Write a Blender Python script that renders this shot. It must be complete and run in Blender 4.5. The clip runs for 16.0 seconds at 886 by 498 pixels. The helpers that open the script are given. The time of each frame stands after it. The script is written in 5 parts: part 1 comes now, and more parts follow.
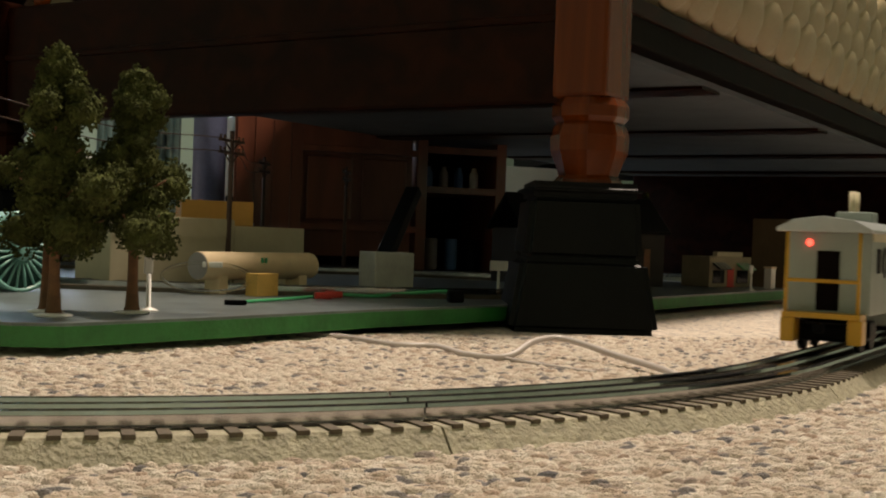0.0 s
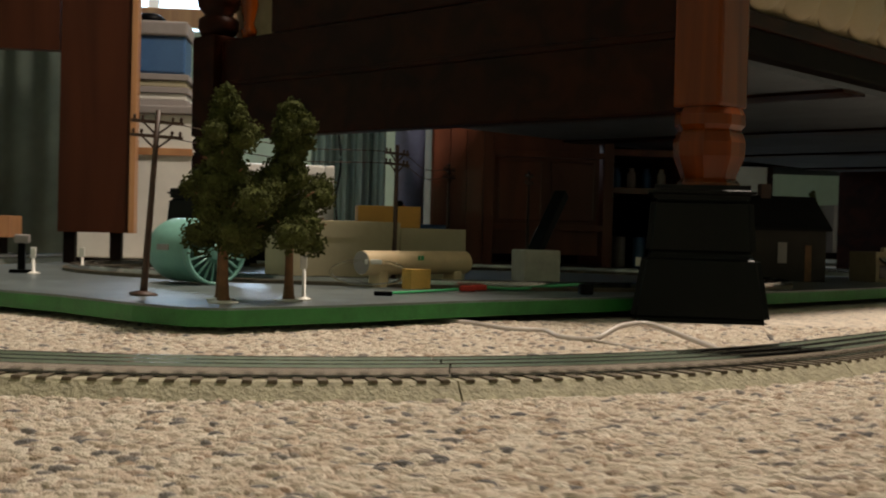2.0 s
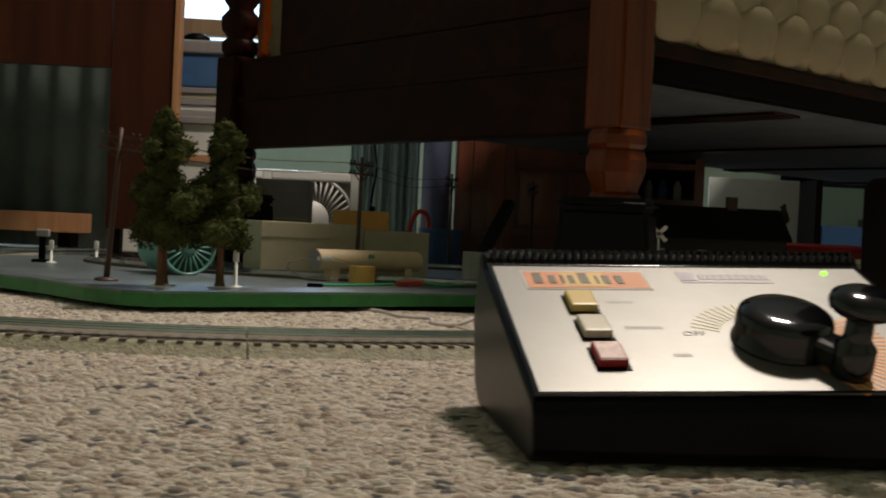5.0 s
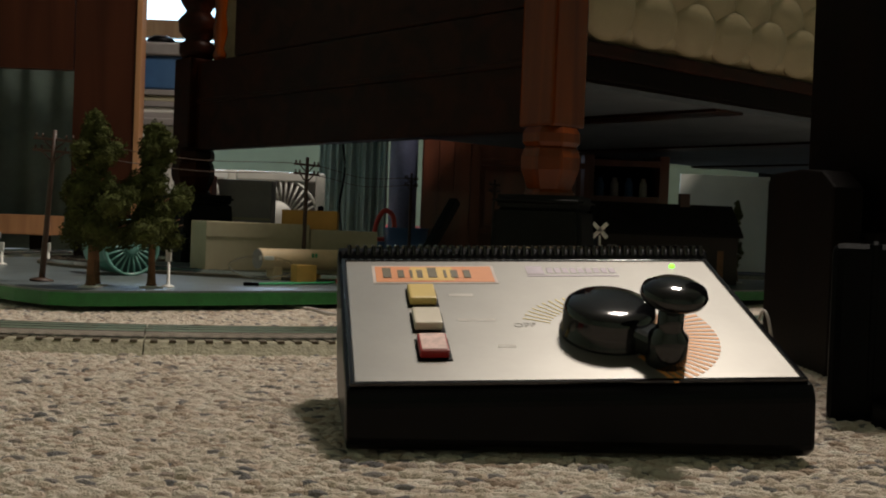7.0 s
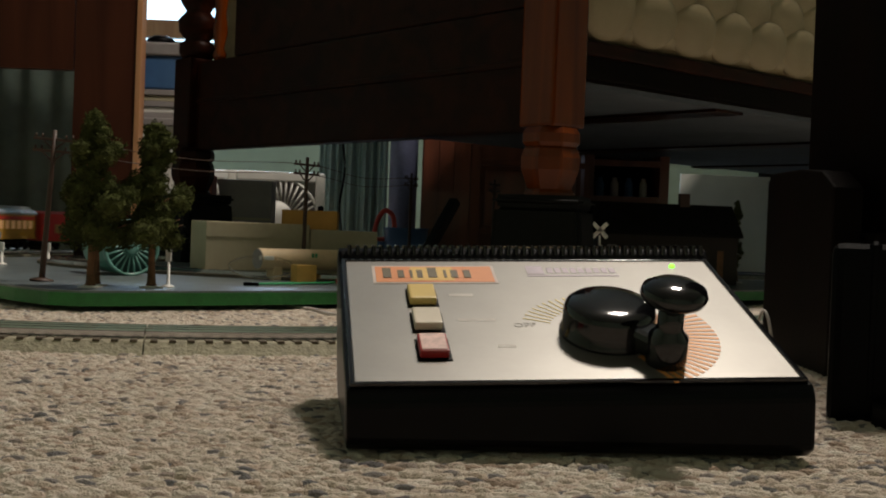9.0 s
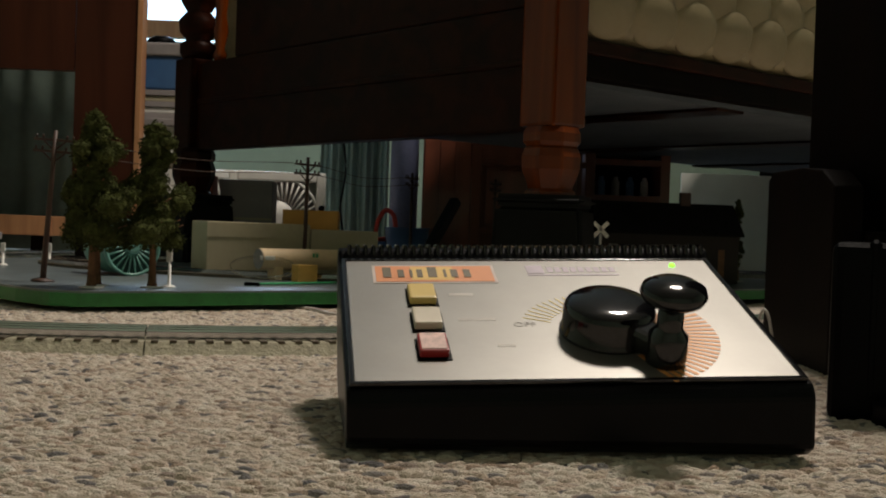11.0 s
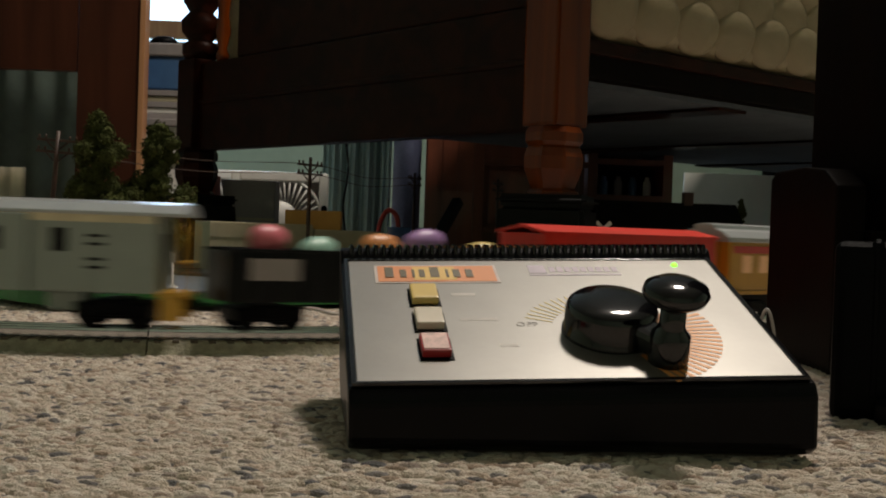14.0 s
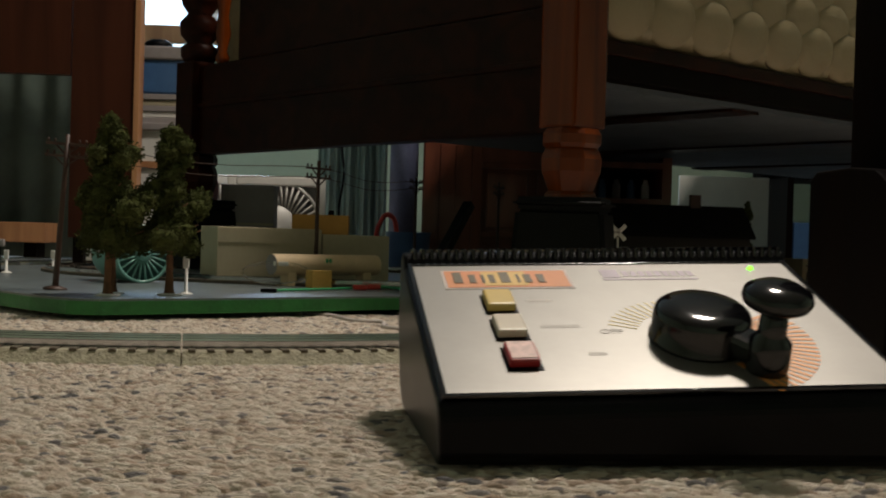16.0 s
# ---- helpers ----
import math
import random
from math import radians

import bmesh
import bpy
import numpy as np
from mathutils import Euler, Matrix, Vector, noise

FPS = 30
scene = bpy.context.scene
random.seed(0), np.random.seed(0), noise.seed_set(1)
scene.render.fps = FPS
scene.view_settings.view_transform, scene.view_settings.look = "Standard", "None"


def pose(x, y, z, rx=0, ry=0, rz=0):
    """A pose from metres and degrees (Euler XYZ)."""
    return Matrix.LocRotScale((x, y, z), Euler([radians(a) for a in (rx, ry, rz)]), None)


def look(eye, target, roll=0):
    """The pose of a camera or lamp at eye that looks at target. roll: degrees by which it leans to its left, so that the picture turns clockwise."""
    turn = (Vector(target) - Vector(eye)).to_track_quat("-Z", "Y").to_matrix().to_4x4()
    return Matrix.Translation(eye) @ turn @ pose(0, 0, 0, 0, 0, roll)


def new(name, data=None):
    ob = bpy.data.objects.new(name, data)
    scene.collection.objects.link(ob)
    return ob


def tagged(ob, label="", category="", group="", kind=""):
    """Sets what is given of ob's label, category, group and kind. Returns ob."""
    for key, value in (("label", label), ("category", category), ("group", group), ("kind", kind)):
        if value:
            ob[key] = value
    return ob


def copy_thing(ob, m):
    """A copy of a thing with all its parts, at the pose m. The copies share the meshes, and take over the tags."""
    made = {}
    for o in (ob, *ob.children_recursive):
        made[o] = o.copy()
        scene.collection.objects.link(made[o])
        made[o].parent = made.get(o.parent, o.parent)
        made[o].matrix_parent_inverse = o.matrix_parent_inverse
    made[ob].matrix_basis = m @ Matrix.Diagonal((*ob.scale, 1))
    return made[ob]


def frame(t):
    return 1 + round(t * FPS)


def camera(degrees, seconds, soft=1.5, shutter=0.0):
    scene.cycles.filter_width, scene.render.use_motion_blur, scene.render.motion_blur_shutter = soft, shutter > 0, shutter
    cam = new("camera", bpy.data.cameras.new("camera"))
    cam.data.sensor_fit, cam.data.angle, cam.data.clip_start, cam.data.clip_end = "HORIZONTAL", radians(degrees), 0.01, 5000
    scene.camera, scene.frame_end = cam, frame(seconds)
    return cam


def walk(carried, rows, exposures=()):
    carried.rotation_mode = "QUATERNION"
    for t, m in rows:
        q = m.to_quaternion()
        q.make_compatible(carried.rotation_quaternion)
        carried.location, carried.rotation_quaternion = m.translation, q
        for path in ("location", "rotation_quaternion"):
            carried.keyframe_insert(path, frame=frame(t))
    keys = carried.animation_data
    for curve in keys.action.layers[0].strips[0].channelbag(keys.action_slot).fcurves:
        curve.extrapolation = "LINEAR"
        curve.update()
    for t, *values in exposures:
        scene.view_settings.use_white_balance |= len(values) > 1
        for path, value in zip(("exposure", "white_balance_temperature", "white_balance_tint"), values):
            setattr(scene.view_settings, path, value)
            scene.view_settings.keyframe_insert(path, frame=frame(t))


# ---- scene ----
cam = camera(41.0, 16.0, soft=2.0, shutter=0.6)
PATH = [
    (0, (-0.329, 0.384, 0.081), (0.273, 2.291, 0.06), 2.1),
    (0.5, (-0.33, 0.379, 0.082), (0.262, 2.29, 0.066), 2.2),
    (1, (-0.324, 0.349, 0.084), (0.183, 2.284, 0.066), 2.2),
    (1.5, (-0.297, 0.304, 0.082), (0.04, 2.276, 0.058), 1.9),
    (2, (-0.263, 0.227, 0.085), (-0.055, 2.216, 0.05), 1.5),
    (2.5, (-0.231, 0.187, 0.082), (-0.094, 2.182, 0.045), 1.4),
    (3, (-0.21, 0.137, 0.083), (-0.134, 2.135, 0.046), 1.9),
    (5.5, (-0.041, 0.037, 0.09), (-0.035, 2.036, 0.063), 2.7),
    (6, (-0.02, 0.035, 0.088), (0.017, 2.035, 0.073), 3.3),
    (6.5, (-0.008, 0.028, 0.09), (0.017, 2.028, 0.065), 2.8),
    (7, (0.0, 0.024, 0.091), (0.006, 2.024, 0.058), 2.2),
    (9, (0.0, 0.024, 0.091), (0.006, 2.024, 0.058), 2.2),
    (12, (0.001, 0.024, 0.091), (0.003, 2.023, 0.057), 2.0),
    (14, (0.001, 0.024, 0.091), (0.0, 2.024, 0.057), 2.0),
    (14.5, (0.001, 0.029, 0.091), (-0.005, 2.029, 0.058), 2.1),
    (15, (-0.007, 0.033, 0.09), (0.002, 2.033, 0.067), 2.7),
    (15.5, (-0.016, 0.037, 0.089), (0.0, 2.037, 0.071), 2.8),
    (16, (-0.042, 0.05, 0.089), (-0.006, 2.05, 0.064), 1.7),
]
walk(cam, [(t, look(e, g, r)) for t, e, g, r in PATH], [(0, 0.64, 6900, 13), (1.5, 0.54, 6850, 12), (3.0, 0.27, 6400, 11), (5.5, -0.02, 6250, 10), (7.0, -0.1, 6250, 10), (16.0, -0.1, 6250, 10)])

# ---- light: one warm room lamp, cool daylight in the window ----
world = bpy.data.worlds.new("world")
scene.world = world
world.use_nodes = True
world.node_tree.nodes["Background"].inputs[0].default_value = (0.55, 0.7, 1.0, 1)
world.node_tree.nodes["Background"].inputs[1].default_value = 0.6


def area_lamp(name, eye, target, size, power, colour, size_y=None):
    d = bpy.data.lights.new(name, "AREA")
    d.energy, d.size, d.color = power, size, colour
    if size_y:
        d.shape, d.size_y = "RECTANGLE", size_y
    o = new(name, d)
    o.matrix_world = look(eye, target)
    return o


area_lamp("ceiling_lamp_light", (0.52, 1.62, 2.32), (0.0, 0.7, 0.0), 0.3, 56, (1.0, 0.87, 0.73))
area_lamp("window_light", (-0.92, 4.8, 1.35), (-0.5, 0.8, 0.0), 1.0, 26, (0.55, 0.76, 1.0), 0.85)

# ---- materials ----


def material(name, colour, rough=0.6, metal=0.0, vary=0.25, scale=30.0, bump=0.0, bump_scale=120.0, coat=0.0, dark=None, spec=0.5):
    m = bpy.data.materials.new(name)
    m.use_nodes = True
    nt = m.node_tree
    b = nt.nodes["Principled BSDF"]
    b.inputs["Roughness"].default_value, b.inputs["Metallic"].default_value = rough, metal
    b.inputs["Coat Weight"].default_value = coat
    b.inputs["Specular IOR Level"].default_value = spec
    co = nt.nodes.new("ShaderNodeTexCoord")
    n1 = nt.nodes.new("ShaderNodeTexNoise")
    n1.inputs["Scale"].default_value, n1.inputs["Detail"].default_value = scale, 6
    nt.links.new(co.outputs["Object"], n1.inputs["Vector"])
    n2 = nt.nodes.new("ShaderNodeTexNoise")
    n2.inputs["Scale"].default_value, n2.inputs["Detail"].default_value = scale * 7, 3
    nt.links.new(co.outputs["Object"], n2.inputs["Vector"])
    add = nt.nodes.new("ShaderNodeMath")
    add.operation = "MULTIPLY_ADD"
    nt.links.new(n2.outputs["Fac"], add.inputs[0])
    add.inputs[1].default_value = 0.4
    nt.links.new(n1.outputs["Fac"], add.inputs[2])
    ramp = nt.nodes.new("ShaderNodeValToRGB")
    c = Vector(colour)
    lo = Vector(dark) if dark else c * (1 - vary)
    hi = c * (1 + vary * 0.5)
    ramp.color_ramp.elements[0].position, ramp.color_ramp.elements[1].position = 0.45, 0.95
    ramp.color_ramp.elements[0].color = (*lo, 1)
    ramp.color_ramp.elements[1].color = (min(hi[0], 1), min(hi[1], 1), min(hi[2], 1), 1)
    nt.links.new(add.outputs[0], ramp.inputs[0])
    nt.links.new(ramp.outputs[0], b.inputs["Base Color"])
    if bump:
        n3 = nt.nodes.new("ShaderNodeTexNoise")
        n3.inputs["Scale"].default_value, n3.inputs["Detail"].default_value = bump_scale, 5
        nt.links.new(co.outputs["Object"], n3.inputs["Vector"])
        bn = nt.nodes.new("ShaderNodeBump")
        bn.inputs["Strength"].default_value, bn.inputs["Distance"].default_value = bump, 0.002
        nt.links.new(n3.outputs["Fac"], bn.inputs["Height"])
        nt.links.new(bn.outputs[0], b.inputs["Normal"])
    return m


def wood(name, light, dark, rough=0.35, axis="X", grain=14.0, coat=0.2, spec=0.5):
    m = bpy.data.materials.new(name)
    m.use_nodes = True
    nt = m.node_tree
    b = nt.nodes["Principled BSDF"]
    b.inputs["Roughness"].default_value, b.inputs["Coat Weight"].default_value = rough, coat
    b.inputs["Specular IOR Level"].default_value = spec
    co = nt.nodes.new("ShaderNodeTexCoord")
    mp = nt.nodes.new("ShaderNodeMapping")
    mp.inputs["Scale"].default_value = {"X": (1.2, grain, grain), "Y": (grain, 1.2, grain), "Z": (grain, grain, 1.2)}[axis]
    nt.links.new(co.outputs["Object"], mp.inputs[0])
    n = nt.nodes.new("ShaderNodeTexNoise")
    n.inputs["Scale"].default_value, n.inputs["Detail"].default_value, n.inputs["Distortion"].default_value = 2.2, 8, 0.8
    nt.links.new(mp.outputs[0], n.inputs["Vector"])
    ramp = nt.nodes.new("ShaderNodeValToRGB")
    ramp.color_ramp.elements[0].position, ramp.color_ramp.elements[1].position = 0.33, 0.68
    ramp.color_ramp.elements[0].color, ramp.color_ramp.elements[1].color = (*dark, 1), (*light, 1)
    nt.links.new(n.outputs["Fac"], ramp.inputs[0])
    nt.links.new(ramp.outputs[0], b.inputs["Base Color"])
    bn = nt.nodes.new("ShaderNodeBump")
    bn.inputs["Strength"].default_value, bn.inputs["Distance"].default_value = 0.15, 0.002
    nt.links.new(n.outputs["Fac"], bn.inputs["Height"])
    nt.links.new(bn.outputs[0], b.inputs["Normal"])
    return m


def glow(name, colour, strength):
    m = bpy.data.materials.new(name)
    m.use_nodes = True
    b = m.node_tree.nodes["Principled BSDF"]
    b.inputs["Base Color"].default_value = (*colour, 1)
    b.inputs["Emission Color"].default_value = (*colour, 1)
    b.inputs["Emission Strength"].default_value = strength
    return m


def glass(name, colour=(1, 1, 1), rough=0.05):
    m = bpy.data.materials.new(name)
    m.use_nodes = True
    b = m.node_tree.nodes["Principled BSDF"]
    b.inputs["Base Color"].default_value = (*colour, 1)
    b.inputs["Transmission Weight"].default_value, b.inputs["Roughness"].default_value, b.inputs["IOR"].default_value = 1.0, rough, 1.3
    return m


def carpet_material():
    m = bpy.data.materials.new("flecked_carpet")
    m.use_nodes = True
    nt = m.node_tree
    b = nt.nodes["Principled BSDF"]
    b.inputs["Roughness"].default_value, b.inputs["Specular IOR Level"].default_value = 0.95, 0.1
    co = nt.nodes.new("ShaderNodeTexCoord")
    vo = nt.nodes.new("ShaderNodeTexVoronoi")
    vo.inputs["Scale"].default_value = 210
    nt.links.new(co.outputs["Object"], vo.inputs["Vector"])
    ramp = nt.nodes.new("ShaderNodeValToRGB")
    cr = ramp.color_ramp
    cr.elements[0].position, cr.elements[0].color = 0.0, (0.3, 0.28, 0.27, 1)
    cr.elements[1].position, cr.elements[1].color = 1.0, (0.78, 0.7, 0.6, 1)
    for p, c in ((0.1, (0.36, 0.33, 0.32)), (0.2, (0.6, 0.51, 0.42)), (0.5, (0.74, 0.67, 0.57)), (0.75, (0.66, 0.55, 0.45))):
        e = cr.elements.new(p)
        e.color = (*c, 1)
    sep = nt.nodes.new("ShaderNodeSeparateColor")
    nt.links.new(vo.outputs["Color"], sep.inputs[0])
    nt.links.new(sep.outputs[0], ramp.inputs[0])
    n = nt.nodes.new("ShaderNodeTexNoise")
    n.inputs["Scale"].default_value, n.inputs["Detail"].default_value = 9, 4
    nt.links.new(co.outputs["Object"], n.inputs["Vector"])
    mix = nt.nodes.new("ShaderNodeMix")
    mix.data_type, mix.blend_type = "RGBA", "MULTIPLY"
    mix.inputs[0].default_value = 0.3
    nt.links.new(ramp.outputs[0], mix.inputs[6])
    nt.links.new(n.outputs["Fac"], mix.inputs[7])
    nt.links.new(mix.outputs[2], b.inputs["Base Color"])
    n3 = nt.nodes.new("ShaderNodeTexNoise")
    n3.inputs["Scale"].default_value, n3.inputs["Detail"].default_value = 330, 4
    nt.links.new(co.outputs["Object"], n3.inputs["Vector"])
    bn = nt.nodes.new("ShaderNodeBump")
    bn.inputs["Strength"].default_value, bn.inputs["Distance"].default_value = 1.0, 0.004
    nt.links.new(n3.outputs["Fac"], bn.inputs["Height"])
    nt.links.new(bn.outputs[0], b.inputs["Normal"])
    return m


CARPET = carpet_material()
WALL = material("pale_green_paint", (0.47, 0.56, 0.43), 0.8, scale=4, vary=0.1)
WHITE_WALL = material("white_wall_paint", (0.75, 0.76, 0.7), 0.8, scale=4, vary=0.1)
CEIL = material("ceiling_paint", (0.5, 0.49, 0.45), 0.9, scale=4, vary=0.08)
# same bed wood twice: darkened for the backlit parts, brighter for the lit post
CHERRY_SHADED = wood("cherry_wood_shaded", (0.024, 0.0052, 0.0015), (0.008, 0.002, 0.0008), 0.4, "X", 14, 0.02, 0.06)
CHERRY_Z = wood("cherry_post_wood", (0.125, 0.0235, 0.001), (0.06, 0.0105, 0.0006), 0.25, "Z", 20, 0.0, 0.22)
DRESSER = wood("red_brown_dresser_wood", (0.17, 0.048, 0.023), (0.07, 0.02, 0.01), 0.4, "Z", 9)
DESK = wood("desk_veneer", (0.055, 0.0155, 0.007), (0.03, 0.0085, 0.004), 0.45, "Z", 12, 0.02, 0.12)
PINE = wood("light_edge_wood", (0.5, 0.25, 0.11), (0.36, 0.16, 0.07), 0.45, "Z", 12)
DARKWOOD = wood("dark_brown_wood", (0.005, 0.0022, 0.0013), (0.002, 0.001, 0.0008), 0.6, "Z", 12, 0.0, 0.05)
HOUSING = material("matt_black_housing", (0.0015, 0.0015, 0.002), 0.3, vary=0.3, scale=60, spec=0.1)
BLACK = material("black_plastic", (0.002, 0.002, 0.0025), 0.45, vary=0.3, scale=60, bump=0.05, bump_scale=900, spec=0.06)
GLOSSBLACK = material("glossy_black_plastic", (0.004, 0.004, 0.005), 0.1, vary=0.2, scale=60, spec=0.5)
PANEL = material("brushed_silver_panel", (0.28, 0.27, 0.25), 0.36, 0.75, vary=0.07, scale=40)
ROADBED = material("tan_plastic_ballast", (0.36, 0.33, 0.23), 0.75, vary=0.35, scale=160, bump=0.8, bump_scale=420)
TIE = material("dark_plastic_ties", (0.1, 0.078, 0.052), 0.75, vary=0.3, scale=100)
STEEL = material("nickel_rail", (0.5, 0.5, 0.5), 0.16, 1.0, vary=0.12, scale=90)
GREEN = material("green_painted_board_edge", (0.018, 0.16, 0.03), 0.55, vary=0.3, scale=40, bump=0.3, bump_scale=200)
BOARDTOP = material("grey_board_top", (0.13, 0.155, 0.16), 0.32, vary=0.45, scale=25)
LEAF = material("clump_foliage", (0.066, 0.076, 0.022), 0.9, vary=0.65, scale=120, bump=1.0, bump_scale=600, spec=0.1)
BARK = material("brown_trunk", (0.17, 0.08, 0.035), 0.8, vary=0.4, scale=120, bump=0.5)
POLE = material("brown_pole_plastic", (0.05, 0.021, 0.011), 0.55, vary=0.25, scale=80)
QUILT = material("quilted_mattress_ticking", (0.32, 0.26, 0.15), 0.4, vary=0.3, scale=30, bump=0.3, bump_scale=300)
FABRIC = material("grey_underside_cloth", (0.095, 0.115, 0.135), 0.95, vary=0.2, scale=12, bump=0.3)
CREAM = material("cream_card_tube", (0.72, 0.55, 0.33), 0.6, vary=0.12, scale=50)
YELLOWBLOCK = material("yellow_wood_block", (0.7, 0.42, 0.1), 0.6, vary=0.2, scale=60)
CARD = material("beige_card_box", (0.42, 0.37, 0.25), 0.75, vary=0.12, scale=20)
ORANGECARD = material("orange_card_box", (0.5, 0.25, 0.05), 0.65, vary=0.15, scale=25)
TEAL = material("pale_teal_paint", (0.2, 0.43, 0.37), 0.35, vary=0.15, scale=30)
WHITE = material("white_plastic", (0.75, 0.73, 0.68), 0.45, vary=0.08, scale=40)
GREYBOX = material("grey_card", (0.3, 0.27, 0.26), 0.7, vary=0.15, scale=20)
CONCRETE = material("cement_grey_plastic", (0.36, 0.35, 0.3), 0.8, vary=0.2, scale=60, bump=0.3)
RED = material("red_plastic", (0.55, 0.04, 0.025), 0.4, vary=0.12, scale=40)
BLUE = material("blue_plastic", (0.06, 0.14, 0.3), 0.4, vary=0.15, scale=40)
CURTAIN = material("pale_teal_cloth", (0.3, 0.42, 0.38), 0.85, vary=0.2, scale=12)
RUBBER = material("black_rubber_riser", (0.0018, 0.002, 0.0018), 0.4, vary=0.4, scale=50, bump=0.2, spec=0.12)
WIRE = material("grey_wire_sheath", (0.5, 0.45, 0.42), 0.4, vary=0.1)
GREENWIRE = material("green_wire_sheath", (0.05, 0.35, 0.14), 0.4, vary=0.1)

# ---- mesh helpers ----


def part(name, bm, mat, parent=None, label="", smooth=False):
    me = bpy.data.meshes.new(name)
    if smooth:
        for f in bm.faces:
            f.smooth = True
    bm.to_mesh(me)
    bm.free()
    for m in mat if isinstance(mat, (list, tuple)) else [mat]:
        me.materials.append(m)
    o = new(name, me)
    if parent:
        o.parent = parent
    if label:
        o["label"] = label
    return o


def thing(name, label, category, m=None, group="", kind=""):
    o = new(name)
    o.empty_display_size = 0.02
    if m is not None:
        o.matrix_world = m
    return tagged(o, label, category, group, kind)


def box(x0, y0, z0, x1, y1, z1, bevel=0.0, bm=None, seg=2):
    out = bm or bmesh.new()
    t = bmesh.new()
    bmesh.ops.create_cube(t, size=1.0, matrix=Matrix.Translation(((x0 + x1) / 2, (y0 + y1) / 2, (z0 + z1) / 2)) @ Matrix.Diagonal((abs(x1 - x0), abs(y1 - y0), abs(z1 - z0), 1)))
    if bevel:
        bmesh.ops.bevel(t, geom=t.edges[:], offset=bevel, segments=seg, affect="EDGES", profile=0.6)
    return merge(out, t)


def merge(out, t, mi=0):
    me = bpy.data.meshes.new("tmp")
    if mi:
        for f in t.faces:
            f.material_index = mi
    t.to_mesh(me)
    t.free()
    out.from_mesh(me)
    bpy.data.meshes.remove(me)
    return out


def lathe(profile, n=24, m=None, bm=None, cap=True):
    """Turned form round z from (radius, height) pairs."""
    out = bm or bmesh.new()
    t = bmesh.new()
    rings = []
    for r, z in profile:
        rings.append([t.verts.new((r * math.cos(2 * math.pi * i / n), r * math.sin(2 * math.pi * i / n), z)) for i in range(n)])
    for a, b in zip(rings, rings[1:]):
        for i in range(n):
            t.faces.new((a[i], a[(i + 1) % n], b[(i + 1) % n], b[i]))
    if cap:
        t.faces.new(rings[0][::-1])
        t.faces.new(rings[-1])
    for f in t.faces:
        f.smooth = len(f.verts) == 4
    bmesh.ops.recalc_face_normals(t, faces=t.faces[:])
    if m is not None:
        t.transform(m)
    return merge(out, t)


def rod(a, b, r, n=10, bm=None, r2=None):
    a, b = Vector(a), Vector(b)
    q = (b - a).to_track_quat("Z", "Y").to_matrix().to_4x4()
    return lathe([(r, 0), (r2 or r, (b - a).length)], n, Matrix.Translation(a) @ q, bm)


def tube(points, r, n=8, bm=None):
    """A round cord through the points, smoothed."""
    pts = [Vector(p) for p in points]
    fine = []
    for i in range(len(pts) - 1):
        p0, p1, p2, p3 = pts[max(i - 1, 0)], pts[i], pts[i + 1], pts[min(i + 2, len(pts) - 1)]
        for k in range(6):
            t = k / 6
            fine.append(0.5 * ((2 * p1) + (p2 - p0) * t + (2 * p0 - 5 * p1 + 4 * p2 - p3) * t * t + (3 * p1 - p0 - 3 * p2 + p3) * t ** 3))
    fine.append(pts[-1])
    t = bmesh.new()
    rings = []
    for i, p in enumerate(fine):
        d = (fine[min(i + 1, len(fine) - 1)] - fine[max(i - 1, 0)]).normalized()
        q = d.to_track_quat("Z", "Y").to_matrix()
        rings.append([t.verts.new(p + q @ Vector((r * math.cos(2 * math.pi * k / n), r * math.sin(2 * math.pi * k / n), 0))) for k in range(n)])
    for a, b in zip(rings, rings[1:]):
        for k in range(n):
            f = t.faces.new((a[k], a[(k + 1) % n], b[(k + 1) % n], b[k]))
            f.smooth = True
    t.faces.new(rings[0][::-1])
    t.faces.new(rings[-1])
    return merge(bm or bmesh.new(), t)


def extrude_poly(poly, h0, h1, m=None, bm=None, bevel=0.0):
    """A prism: the polygon in x, y from height h0 to h1."""
    t = bmesh.new()
    lo = [t.verts.new((x, y, h0)) for x, y in poly]
    hi = [t.verts.new((x, y, h1)) for x, y in poly]
    n = len(poly)
    t.faces.new(lo[::-1])
    t.faces.new(hi)
    for i in range(n):
        t.faces.new((lo[i], lo[(i + 1) % n], hi[(i + 1) % n], hi[i]))
    bmesh.ops.recalc_face_normals(t, faces=t.faces[:])
    if bevel:
        bmesh.ops.bevel(t, geom=t.edges[:], offset=bevel, segments=2, affect="EDGES", profile=0.6)
    if m is not None:
        t.transform(m)
    return merge(bm or bmesh.new(), t)


def frame_of(origin, along):
    """A level pose at origin with its x axis along the given direction."""
    d = Vector((along[0], along[1], 0)).normalized()
    return Matrix.Translation(origin) @ Matrix.Rotation(math.atan2(d.y, d.x), 4, "Z")


# profile in (y, z) swept along x
def side_prism(profile, x0, x1, bevel=0.0, bm=None, m=None):
    turn = Matrix(((0, 0, 1, 0), (1, 0, 0, 0), (0, 1, 0, 0), (0, 0, 0, 1)))
    return extrude_poly(profile, x0, x1, (m @ turn) if m is not None else turn, bm, bevel)


